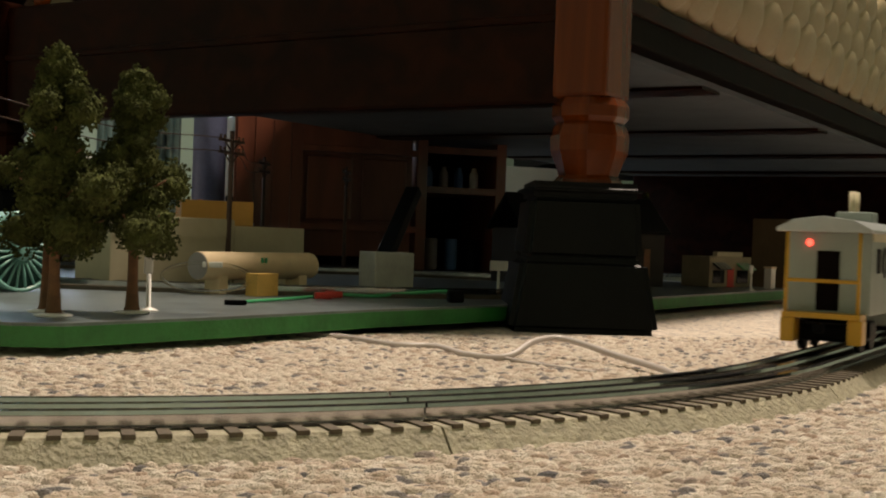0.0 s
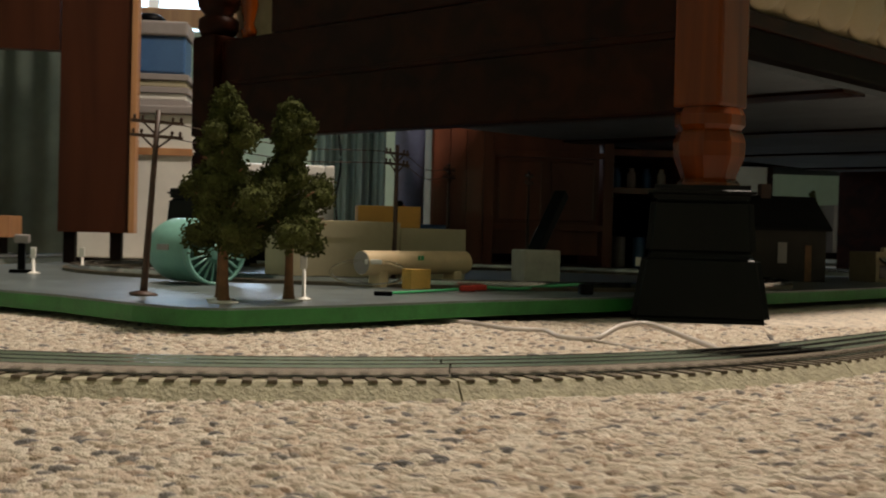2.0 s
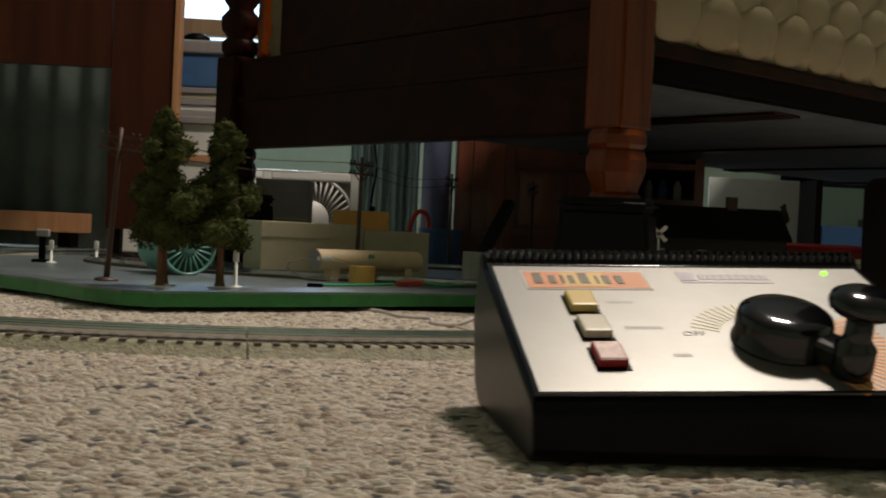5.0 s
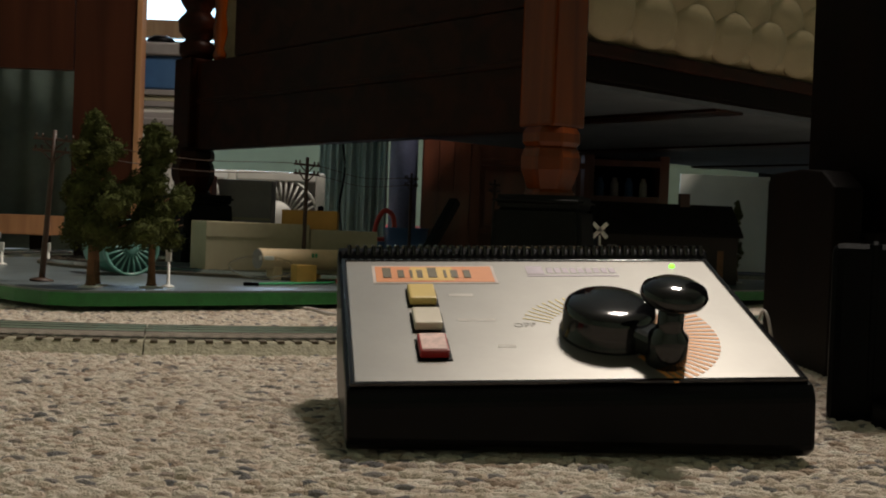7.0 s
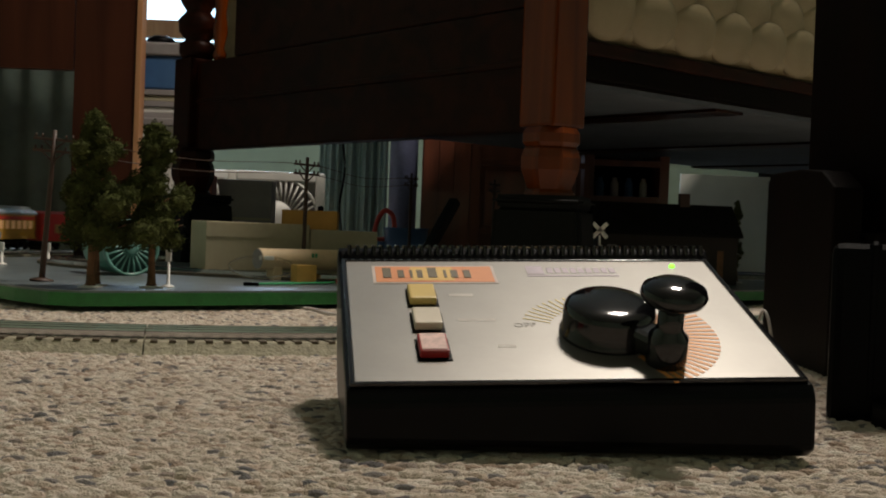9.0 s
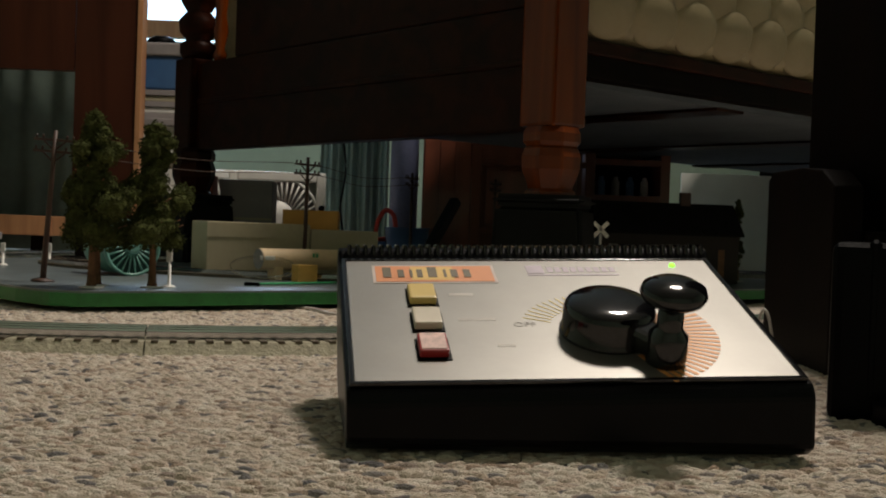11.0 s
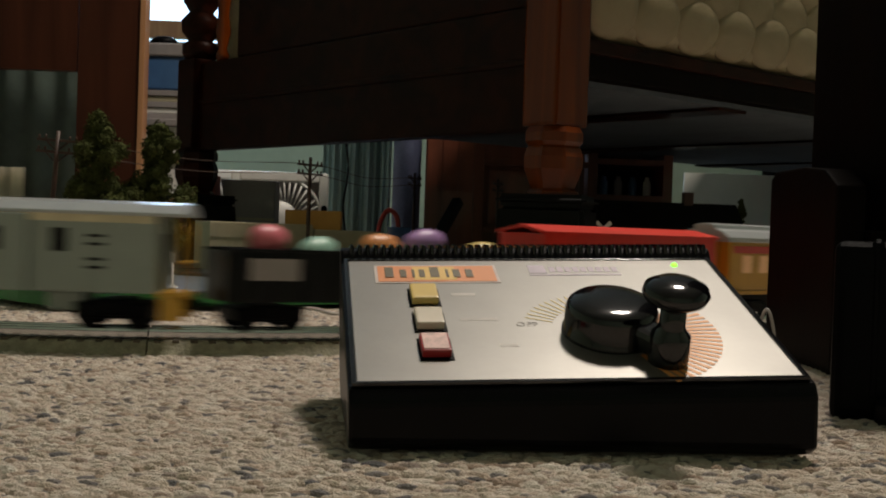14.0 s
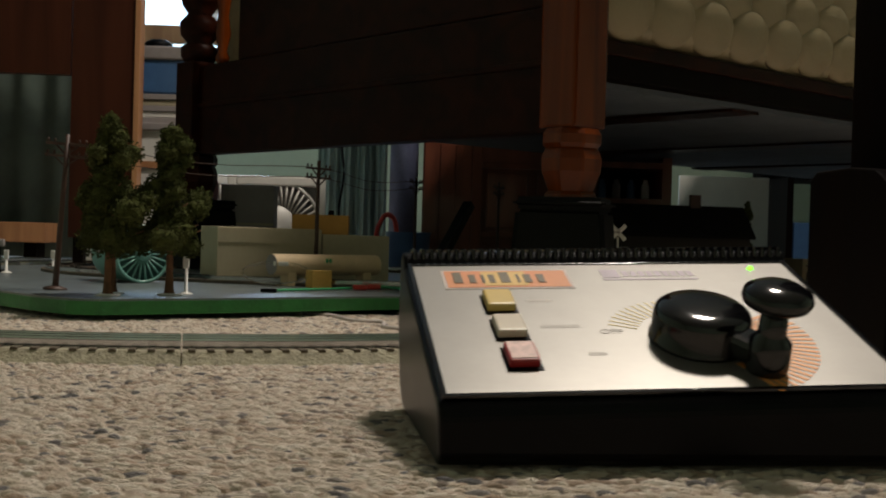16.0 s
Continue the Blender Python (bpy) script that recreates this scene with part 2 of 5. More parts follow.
# ---- the room ----
def room():
    bm = box(-2.6, -1.6, -0.06, 2.8, 4.9, 0.0)
    tagged(part("floor", bm, CARPET), "beige flecked loop-pile carpet over the whole floor", "carpet", kind="structure")
    for nm, b in (("wall_east", (2.8, -1.6, 0, 2.9, 4.9, 2.4)), ("wall_west", (-2.7, -1.6, 0, -2.6, 4.9, 2.4)), ("wall_south", (-2.7, -1.7, 0, 2.9, -1.6, 2.4))):
        tagged(part(nm, box(*b), WALL), "plain pale green painted wall", "wall", kind="structure")
    bm = bmesh.new()
    box(-2.7, 4.9, 0, -1.5, 5.0, 2.4, bm=bm)
    box(-0.35, 4.9, 0, 2.9, 5.0, 2.4, bm=bm)
    box(-1.5, 4.9, 0, -0.35, 5.0, 0.82, bm=bm)
    box(-1.5, 4.9, 1.9, -0.35, 5.0, 2.4, bm=bm)
    tagged(part("wall_north", bm, WALL), "pale green painted wall with a window opening", "wall", kind="structure")
    tagged(part("ceiling", box(-2.7, -1.7, 2.4, 2.9, 5.0, 2.5), CEIL), "plain off-white ceiling", "ceiling", kind="structure")


room()


def tuft_material():
    m = bpy.data.materials.new("carpet_loops")
    m.use_nodes = True
    nt = m.node_tree
    b = nt.nodes["Principled BSDF"]
    b.inputs["Roughness"].default_value, b.inputs["Specular IOR Level"].default_value = 0.95, 0.1
    geo = nt.nodes.new("ShaderNodeNewGeometry")
    ramp = nt.nodes.new("ShaderNodeValToRGB")
    cr = ramp.color_ramp
    cr.elements[0].position, cr.elements[0].color = 0.0, (0.17, 0.165, 0.17, 1)
    cr.elements[1].position, cr.elements[1].color = 1.0, (0.78, 0.72, 0.63, 1)
    for p, c in ((0.06, (0.27, 0.25, 0.24)), (0.14, (0.46, 0.35, 0.27)), (0.27, (0.62, 0.53, 0.43)), (0.6, (0.72, 0.65, 0.56)), (0.82, (0.6, 0.49, 0.4))):
        e = cr.elements.new(p)
        e.color = (*c, 1)
    nt.links.new(geo.outputs["Random Per Island"], ramp.inputs[0])
    co = nt.nodes.new("ShaderNodeTexCoord")
    n = nt.nodes.new("ShaderNodeTexNoise")
    n.inputs["Scale"].default_value, n.inputs["Detail"].default_value = 1300, 5
    nt.links.new(co.outputs["Object"], n.inputs["Vector"])
    bn = nt.nodes.new("ShaderNodeBump")
    bn.inputs["Strength"].default_value, bn.inputs["Distance"].default_value = 1.0, 0.0016
    nt.links.new(n.outputs["Fac"], bn.inputs["Height"])
    nt.links.new(bn.outputs[0], b.inputs["Normal"])
    nt.links.new(ramp.outputs[0], b.inputs["Base Color"])
    return m


def carpet_loops():
    rng = np.random.default_rng(7)
    step = 0.0043
    gx, gy = np.meshgrid(np.arange(-0.72, 0.5, step), np.arange(0.26, 1.3, step))
    n = gx.size
    cx = gx.ravel() + rng.uniform(-0.5, 0.5, n) * step
    cy = gy.ravel() + rng.uniform(-0.5, 0.5, n) * step
    ang = rng.uniform(-0.55, 0.55, n)
    ra, rb = rng.uniform(0.0028, 0.0062, n), rng.uniform(0.0014, 0.0024, n)
    hz = rng.uniform(0.0006, 0.0028, n)
    k = 6
    th = np.arange(k) * 2 * np.pi / k
    parts = []
    for scale, zf in ((1.0, -0.25), (0.72, 0.7)):
        ex, ey = ra[:, None] * scale * np.cos(th), rb[:, None] * scale * np.sin(th)
        x = cx[:, None] + ex * np.cos(ang)[:, None] - ey * np.sin(ang)[:, None]
        y = cy[:, None] + ex * np.sin(ang)[:, None] + ey * np.cos(ang)[:, None]
        parts.append(np.stack([x, y, np.repeat((hz * zf)[:, None], k, 1)], 2))
    apex = np.stack([cx, cy, hz], 1)[:, None, :]
    v = np.concatenate(parts + [apex], 1).reshape(-1, 3)
    one = [(i, (i + 1) % k, k + (i + 1) % k, k + i) for i in range(k)]
    cap = [(k + i, k + (i + 1) % k, 2 * k) for i in range(k)]
    base = (np.arange(n) * (2 * k + 1))[:, None, None]
    quads = (np.array(one)[None] + base).reshape(-1, 4)
    tris = (np.array(cap)[None] + base).reshape(-1, 3)
    me = bpy.data.meshes.new("carpet_loops")
    me.from_pydata(v.tolist(), [], quads.tolist() + tris.tolist())
    me.polygons.foreach_set("use_smooth", [True] * len(me.polygons))
    me.materials.append(tuft_material())
    tagged(new("carpet_loops", me), "beige and grey flecked looped carpet pile", "carpet pile", kind="stuff")


carpet_loops()

# ---- the bed ----
FOOT = Vector((-0.646, 0.763, 0)).normalized()
SIDE = Vector((0.763, 0.646, 0)).normalized()
POST = Vector((0.123, 1.382, 0))


def skew(o, a, b):
    """A frame with x along a and y along b at o, z up."""
    return Matrix(((a.x, b.x, 0, o.x), (a.y, b.y, 0, o.y), (0, 0, 1, o.z), (0, 0, 0, 1)))


def bed_post(bed, name, centre, base_z, mat):
    s = 0.027
    m = frame_of((centre.x, centre.y, 0), FOOT)
    t = bmesh.new()
    zs = [(0.031, base_z), (0.031, base_z + 0.004), (0.027, base_z + 0.008), (0.030, base_z + 0.016), (0.0355, base_z + 0.03), (0.0362, base_z + 0.044), (0.033, base_z + 0.0535), (0.031, base_z + 0.056), (0.0352, base_z + 0.061), (0.0352, base_z + 0.071), (0.031, base_z + 0.078)]
    urn = lathe(zs, 8, pose(0, 0, 0, 0, 0, 22.5))
    for f in urn.faces:
        f.smooth = False
    merge(t, urn)
    bx = bmesh.new()
    box(-s, -s, base_z + 0.078, s, s, 0.36, bm=bx, bevel=0.004)
    merge(t, bx)
    lathe([(0.024, 0.36), (0.03, 0.37), (0.03, 0.385), (0.02, 0.392), (0.031, 0.405), (0.033, 0.425), (0.02, 0.44), (0.03, 0.455), (0.033, 0.48), (0.026, 0.51), (0.02, 0.53), (0.028, 0.6), (0.03, 0.66), (0.01, 0.7)], 16, None, t)
    t.transform(m)
    return part(name, t, mat, bed, "turned and squared orange-brown wooden post")


def make_bed():
    bed = thing("bed", "cherry wooden bed, shaded parts coloured darker, with quilted mattress raised on black risers", "bed")
    w = 0.84
    far = POST + FOOT * w
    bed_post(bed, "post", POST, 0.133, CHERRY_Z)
    # far post stands in shade, so it takes the darkened wood
    bed_post(bed, "post", far, 0.133, CHERRY_SHADED)
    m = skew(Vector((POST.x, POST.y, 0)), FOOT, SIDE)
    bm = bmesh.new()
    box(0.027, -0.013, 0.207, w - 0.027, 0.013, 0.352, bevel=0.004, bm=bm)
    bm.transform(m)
    part("footboard_panel", bm, CHERRY_SHADED, bed)
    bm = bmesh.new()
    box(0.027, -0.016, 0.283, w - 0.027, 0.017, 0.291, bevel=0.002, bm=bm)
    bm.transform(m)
    part("moulding", bm, CHERRY_SHADED, bed)
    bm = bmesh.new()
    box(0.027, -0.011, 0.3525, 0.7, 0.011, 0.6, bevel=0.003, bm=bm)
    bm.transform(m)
    part("centre_panel", bm, CHERRY_SHADED, bed)
    for k in (1,):
        p = POST + FOOT * 0.765
        bm = lathe([(0.008, 0.35), (0.012, 0.362), (0.007, 0.372), (0.013, 0.4), (0.009, 0.43), (0.014, 0.47), (0.008, 0.52), (0.01, 0.6)], 12, Matrix.Translation((p.x, p.y, 0)))
        part("spindle", bm, CHERRY_Z, bed)
    bm = bmesh.new()
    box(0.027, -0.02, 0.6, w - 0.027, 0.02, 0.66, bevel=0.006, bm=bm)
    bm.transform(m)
    part("top_rail", bm, CHERRY_SHADED, bed)
    for off in (0.0, w):
        bm = bmesh.new()
        box(off - 0.012, 0.02, 0.272, off + 0.012, 2.05, 0.317, bevel=0.003, bm=bm)
        bm.transform(m)
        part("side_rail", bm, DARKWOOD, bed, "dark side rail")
        bm = bmesh.new()
        box(off - 0.0165, 0.03, 0.299, off + 0.0165, 2.04, 0.3165, bevel=0.003, bm=bm)
        bm.transform(m)
        part("rail_cap", bm, CHERRY_SHADED, bed, "brown moulding along the rail")
    for k in range(4):
        bm = bmesh.new()
        y = 0.32 + 0.5 * k
        box(0.012, y, 0.2615, w - 0.012, y + 0.06, 0.265, bm=bm)
        bm.transform(m)
        part("slat", bm, CHERRY_SHADED, bed, "bare wooden slat")
    bm = bmesh.new()
    box(0.012, 0.02, 0.266, w - 0.012, 2.03, 0.31, bm=bm)
    bm.transform(m)
    part("box_spring", bm, FABRIC, bed, "grey cloth-covered box spring")
    bm = bmesh.new()
    box(-0.02, 0.035, 0.318, w + 0.02, 2.03, 0.52, bevel=0.03, bm=bm, seg=3)
    bm.transform(m)
    part("mattress", bm, QUILT, bed, "cream quilted mattress", smooth=True)
    # raised pads of the quilting along the long side
    turn = Matrix.Rotation(math.atan2(SIDE.y, SIDE.x), 4, "Z")
    t = bmesh.new()
    bmesh.ops.create_uvsphere(t, u_segments=16, v_segments=10, radius=1.0)
    pad = part("quilt_pad", t, QUILT, bed, smooth=True)
    spots = [(r, c) for r in range(4) for c in range(25)]
    for i, (r, c) in enumerate(spots):
        o = pad if i == 0 else new("quilt_pad", pad.data)
        o.parent = bed
        p = POST + SIDE * (0.07 + 0.078 * c + (0.039 if r % 2 else 0)) - FOOT * 0.0175
        o.matrix_local = Matrix.Translation((p.x, p.y, 0.352 + 0.037 * r)) @ turn @ pose(0, 0, 0, 13, (i * 37 % 11) - 5, 0) @ Matrix.Diagonal((0.046, 0.0125, 0.034, 1))
    bm = bmesh.new()
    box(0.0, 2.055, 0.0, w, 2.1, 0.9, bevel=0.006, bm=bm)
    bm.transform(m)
    part("headboard", bm, CHERRY_SHADED, bed)
    return bed


make_bed()


def bed_riser(centre, yaw):
    r = thing("bed_riser", "stacked black plastic bed riser under a bed post on the carpet", "bed riser", pose(centre[0], centre[1], 0, 0, 0, yaw), "bed risers")

    def tier(name, z0, z1, w0, w1):
        t = bmesh.new()
        lo = [t.verts.new((x * w0, y * w0, z0)) for x, y in ((-1, -1), (1, -1), (1, 1), (-1, 1))]
        hi = [t.verts.new((x * w1, y * w1, z1)) for x, y in ((-1, -1), (1, -1), (1, 1), (-1, 1))]
        t.faces.new(lo[::-1])
        t.faces.new(hi)
        for i in range(4):
            t.faces.new((lo[i], lo[(i + 1) % 4], hi[(i + 1) % 4], hi[i]))
        bmesh.ops.bevel(t, geom=t.edges[:], offset=0.006, segments=3, affect="EDGES")
        return part(name, t, RUBBER, r)

    tier("lower_tier", 0.0, 0.066, 0.067, 0.056)
    tier("upper_tier", 0.064, 0.122, 0.053, 0.049)
    tier("lip", 0.12, 0.134, 0.052, 0.052)
    return r


ris = bed_riser((0.12, 1.396), -15.6)
copy_thing(ris, pose(POST.x + FOOT.x * 0.84, POST.y + FOOT.y * 0.84, 0, 0, 0, -40))

# ---- layout board ----
BT = 0.0215


def layout_board():
    b = thing("layout_board", "low plywood train board with grey top and green painted edge", "board")
    poly = [(-0.33, 1.118), (-0.232, 1.186), (-0.1, 1.29), (0.05, 1.388), (0.3, 1.583), (0.72, 1.93), (0.42, 2.36), (-0.5, 2.2), (-0.83, 1.6), (-0.58, 1.328), (-0.475, 1.237), (-0.405, 1.158), (-0.36, 1.12)]
    part("edge", extrude_poly(poly, 0.007, BT - 0.002), GREEN, b, "green painted board edge")
    cx, cy = -0.2, 1.65
    part("top", extrude_poly([(cx + (x - cx) * 0.998, cy + (y - cy) * 0.998) for x, y in poly], BT - 0.003, BT), BOARDTOP, b, "grey board top")
    for x, y in ((-0.3, 1.3), (0.4, 1.8), (-0.62, 1.75), (0.3, 2.2)):
        part("foot", box(x - 0.03, y - 0.03, 0, x + 0.03, y + 0.03, 0.0075), DARKWOOD, b)


layout_board()

# ---- track ----
CX, CY, RC = -0.31, 1.397, 0.57
RAIL_Z = 0.0165


TURN = 0.73
# the closed line as legs of (length, bend): near curve, out to the right, far curve, back straight, left curve, left straight
LEGS = [(math.pi / 2 * RC, 1 / RC), (TURN * RC, 1 / RC), (1.365, 0.0), ((math.pi - TURN) * RC, 1 / RC), (1.017, 0.0), (math.pi / 2 * RC, 1 / RC), (0.91, 0.0)]
LOOP = sum(n for n, _ in LEGS)


def arc_point(s):
    """Point and heading on the closed line at the distance s from its nearest point; it runs to the right there."""
    s = (s + math.pi / 2 * RC) % LOOP
    x, y, h = CX - RC, CY, -math.pi / 2
    for n, bend in LEGS:
        d = min(s, n)
        if bend:
            k = h + d * bend
            x, y, h = x + (math.sin(k) - math.sin(h)) / bend, y - (math.cos(k) - math.cos(h)) / bend, k
        else:
            x, y = x + d * math.cos(h), y + d * math.sin(h)
        s -= d
        if s <= 1e-9:
            break
    return (x, y), h


def sweep_section(section, s0, s1, step=0.02, bm=None):
    """A cross-section in (offset to the inside, height) carried along the line."""
    t = bmesh.new()
    n = max(2, int((s1 - s0) / step))
    rings = []
    for i in range(n + 1):
        (x, y), h = arc_point(s0 + (s1 - s0) * i / n)
        rings.append([t.verts.new((x - math.sin(h) * o, y + math.cos(h) * o, z)) for o, z in section])
    for a, b in zip(rings, rings[1:]):
        for k in range(len(section)):
            t.faces.new((a[k], b[k], b[(k + 1) % len(section)], a[(k + 1) % len(section)]))
    t.faces.new(rings[0][::-1])
    t.faces.new(rings[-1])
    bmesh.ops.recalc_face_normals(t, faces=t.faces[:])
    return merge(bm or bmesh.new(), t)


def make_track():
    count = 26
    L = LOOP / count
    tie = None
    ring = [(-0.04, 0.0), (-0.031, 0.0095), (0.031, 0.0095), (0.04, 0.0)]
    for k in range(-13, 13):
        s0, s1 = k * L + 0.112, (k + 1) * L + 0.111
        sec = thing("track_section", "tan ballast plastic track section with three metal rails", "track", group="track sections on the carpet")
        part("roadbed", sweep_section(ring, s0, s1), ROADBED, sec)
        for o in (-0.016, 0.0, 0.016):
            prof = [(o - 0.003, 0.0102), (o - 0.0009, 0.0112), (o - 0.0009, 0.0145), (o - 0.0024, 0.015), (o - 0.002, RAIL_Z), (o + 0.002, RAIL_Z), (o + 0.0024, 0.015), (o + 0.0009, 0.0145), (o + 0.0009, 0.0112), (o + 0.003, 0.0102)]
            part("rail", sweep_section(prof, s0, s1), STEEL, sec)
        nt = 23
        for i in range(nt):
            (x, y), h = arc_point(s0 + (s1 - s0) * (i + 0.5) / nt)
            if tie is None:
                o = part("tie", box(-0.0023, -0.0318, 0.0087, 0.0023, 0.0318, 0.0104), TIE, sec)
                tie = o.data
            else:
                o = new("tie", tie)
                o.parent = sec
            o.matrix_local = pose(x, y, 0, 0, 0, math.degrees(h))


make_track()

# ---- hand controller ----
CTL = pose(-0.0303, 0.489, 0.0009, 0, -2.0, 6.2) @ Matrix.Diagonal((0.938, 1.02, 0.96, 1))
SLOPE = math.atan2(0.0462, 0.1232)


def text_mesh(name, words, size, mat, parent, m):
    c = bpy.data.curves.new(name, "FONT")
    c.body, c.size, c.extrude = words, size, 0.0001
    o = bpy.data.objects.new(name, c)
    scene.collection.objects.link(o)
    bpy.context.view_layer.update()
    me = bpy.data.meshes.new_from_object(o.evaluated_get(bpy.context.evaluated_depsgraph_get()))
    bpy.data.objects.remove(o)
    me.materials.clear()
    me.materials.append(mat)
    r = new(name, me)
    r.parent = parent
    r.matrix_local = m
    return r


def controller():
    c = thing("train_controller", "black throttle controller with brushed silver sloping face on the carpet", "controller", CTL)
    prof = [(0.002, 0.002), (-0.005, 0.006), (-0.006, 0.022), (-0.003, 0.0275), (0.0, 0.0285), (0.1235, 0.0748), (0.128, 0.081), (0.1335, 0.0825), (0.139, 0.080), (0.157, 0.046), (0.15, 0.012), (0.136, 0.003)]
    hull = side_prism(prof, -0.004, 0.1995, 0.0022)
    for v in hull.verts:
        if v.co.z < 0.012:
            v.co.z -= 0.0066 * max(v.co.x, 0) / 0.1995
    part("housing", hull, HOUSING, c)
    for x0 in (0.012, 0.17):
        part("foot", box(x0, 0.11, -0.0065 * x0 / 0.19, x0 + 0.016, 0.13, 0.004, 0.001), BLACK, c)
    face = Matrix.Translation((0, 0, 0.0288)) @ Matrix.Rotation(SLOPE, 4, "X")

    def on(bm):
        bm.transform(face)
        return bm

    part("face_plate", on(box(0.0, 0.0005, 0, 0.195, 0.1305, 0.0009, 0.0004)), PANEL, c, "brushed silver face plate")
    rim = bmesh.new()
    for b in ((-0.0022, -0.0018, 0, 0.1972, 0.0004, 0.0016), (-0.0022, 0.1306, 0, 0.1972, 0.1328, 0.0016), (-0.0022, 0.0004, 0, -0.0001, 0.1306, 0.0016), (0.1951, 0.0004, 0, 0.1972, 0.1306, 0.0016)):
        box(*b, bm=rim, bevel=0.0004)
    part("bezel", on(rim), GLOSSBLACK, c, "glossy black bezel")
    for i in range(46):
        x = 0.001 + i * 0.0043
        o = part("vent_rib", box(x, 0.1262, 0.0775, x + 0.0022, 0.1385, 0.0838, 0.0006, seg=1), GLOSSBLACK, c)
    # badge: plain shapes in its colours
    part("badge_border", on(box(0.0132, 0.1013, 0.0009, 0.0772, 0.1238, 0.0012)), material("badge_edge", (0.6, 0.5, 0.46), 0.5), c)
    part("badge", on(box(0.0148, 0.1028, 0.0012, 0.0757, 0.1224, 0.0014)), material("badge_orange", (0.72, 0.25, 0.07), 0.5, vary=0.1), c, "orange badge")
    part("badge_glow", on(box(0.033, 0.1045, 0.0014, 0.055, 0.121, 0.00155)), material("badge_yellow", (0.72, 0.45, 0.1), 0.5, vary=0.15), c, "yellow middle of the badge")
    ink = material("badge_ink", (0.1, 0.07, 0.02), 0.5)
    x = 0.0185
    for k, w in enumerate((0.006, 0.0045, 0.002, 0.004, 0.0065, 0.002, 0.005, 0.005)):
        tall = 0.0125 if k in (0, 4) else 0.0095
        bm = bmesh.new()
        box(x, 0.1075, 0.0016, x + w * 0.72, 0.1075 + tall, 0.0018, bm=bm)
        part("badge_mark", on(bm), ink, c)
        x += w + 0.0017
    lilac = material("lilac_print", (0.5, 0.42, 0.5), 0.5)
    part("print_bar", on(box(0.094, 0.1105, 0.0009, 0.143, 0.1122, 0.0011)), lilac, c)
    part("print_bar", on(box(0.0945, 0.1135, 0.0009, 0.1035, 0.1235, 0.0011)), lilac, c)
    for k in range(9):
        part("print_bar", on(box(0.1055 + k * 0.0042, 0.1148, 0.0009, 0.1085 + k * 0.0042, 0.1212, 0.0011)), lilac, c)
    text_mesh("off_print", "OFF", 0.0062, material("grey_print", (0.32, 0.3, 0.27), 0.5), c, face @ pose(0.0765, 0.0515, 0.001))
    faint = material("faint_print", (0.52, 0.48, 0.44), 0.5)
    for x0, y0, w in ((0.05, 0.086, 0.012), (0.051, 0.058, 0.018), (0.066, 0.031, 0.008)):
        part("print_bar", on(box(x0, y0, 0.0009, x0 + w, y0 + 0.003, 0.001)), faint, c)
    # push buttons
    for nm, y0, col in (("yellow", 0.0755, (0.72, 0.52, 0.16)), ("white", 0.0484, (0.7, 0.62, 0.5)), ("red", 0.0208, (0.35, 0.02, 0.02))):
        part("button_well", on(box(0.0285, y0 - 0.0022, 0.0009, 0.0437, y0 + 0.0185, 0.0013)), BLACK, c)
        b = part("button", on(box(0.0293, y0, 0.0009, 0.0426, y0 + 0.017, 0.0052, 0.0012)), material(nm + "_button", col, 0.35, vary=0.1), c, nm + " push button")
        if nm == "red":
            part("button_cap", on(box(0.0303, y0 + 0.001, 0.0052, 0.0416, y0 + 0.016, 0.0054)), material("worn_pink_cap", (0.75, 0.5, 0.45), 0.4, vary=0.3, scale=300), b, "worn pale red cap")
    # printed rays round the knob
    gold, amber = material("gold_print", (0.72, 0.56, 0.16), 0.5), material("amber_print", (0.8, 0.34, 0.1), 0.5)
    for k in range(13):
        a = radians(158 - k * 6.2)
        bm = box(0.0262, -0.0003, 0.0009, 0.0395, 0.0004, 0.0011)
        bm.transform(Matrix.Translation((0.119, 0.046, 0)) @ Matrix.Rotation(a, 4, "Z"))
        part("scale_mark", on(bm), gold, c)
    for k in range(22):
        a = radians(28 - k * 4.6)
        bm = box(0.026, -0.0009, 0.0009, 0.0525, 0.0013, 0.0011)
        bm.transform(Matrix.Translation((0.119, 0.046, 0)) @ Matrix.Rotation(a, 4, "Z"))
        part("scale_mark", on(bm), amber, c)
    # throttle knob and lever
    at = face @ Matrix.Translation((0.1195, 0.0445, 0.0009))
    bm = lathe([(0.0225, 0.0), (0.0225, 0.0015), (0.0215, 0.0025), (0.0215, 0.0115), (0.0205, 0.0142), (0.018, 0.0158), (0.012, 0.0168), (0.001, 0.0172)], 40, at)
    knob = part("throttle_knob", bm, GLOSSBLACK, c, "glossy black throttle knob")
    lv = bmesh.new()
    arm = box(0.0, -0.0075, 0.002, 0.034, 0.0075, 0.0125, 0.003)
    arm.transform(at @ Matrix.Rotation(radians(-58), 4, "Z"))
    merge(lv, arm)
    tip = at @ Matrix.Rotation(radians(-58), 4, "Z") @ Matrix.Translation((0.035, 0, 0))
    lathe([(0.0088, 0.0005), (0.0092, 0.003), (0.0088, 0.0135), (0.0065, 0.016), (0.0058, 0.018), (0.0056, 0.031)], 24, tip, lv)
    part("lever", lv, GLOSSBLACK, knob, "black throttle lever")
    bm = lathe([(0.004, 0.0275), (0.010, 0.028), (0.0135, 0.030), (0.0147, 0.0328), (0.0138, 0.0355), (0.010, 0.0377), (0.005, 0.0386), (0.0005, 0.0388)], 36, tip)
    part("lever_cap", bm, GLOSSBLACK, knob, "domed black lever cap")
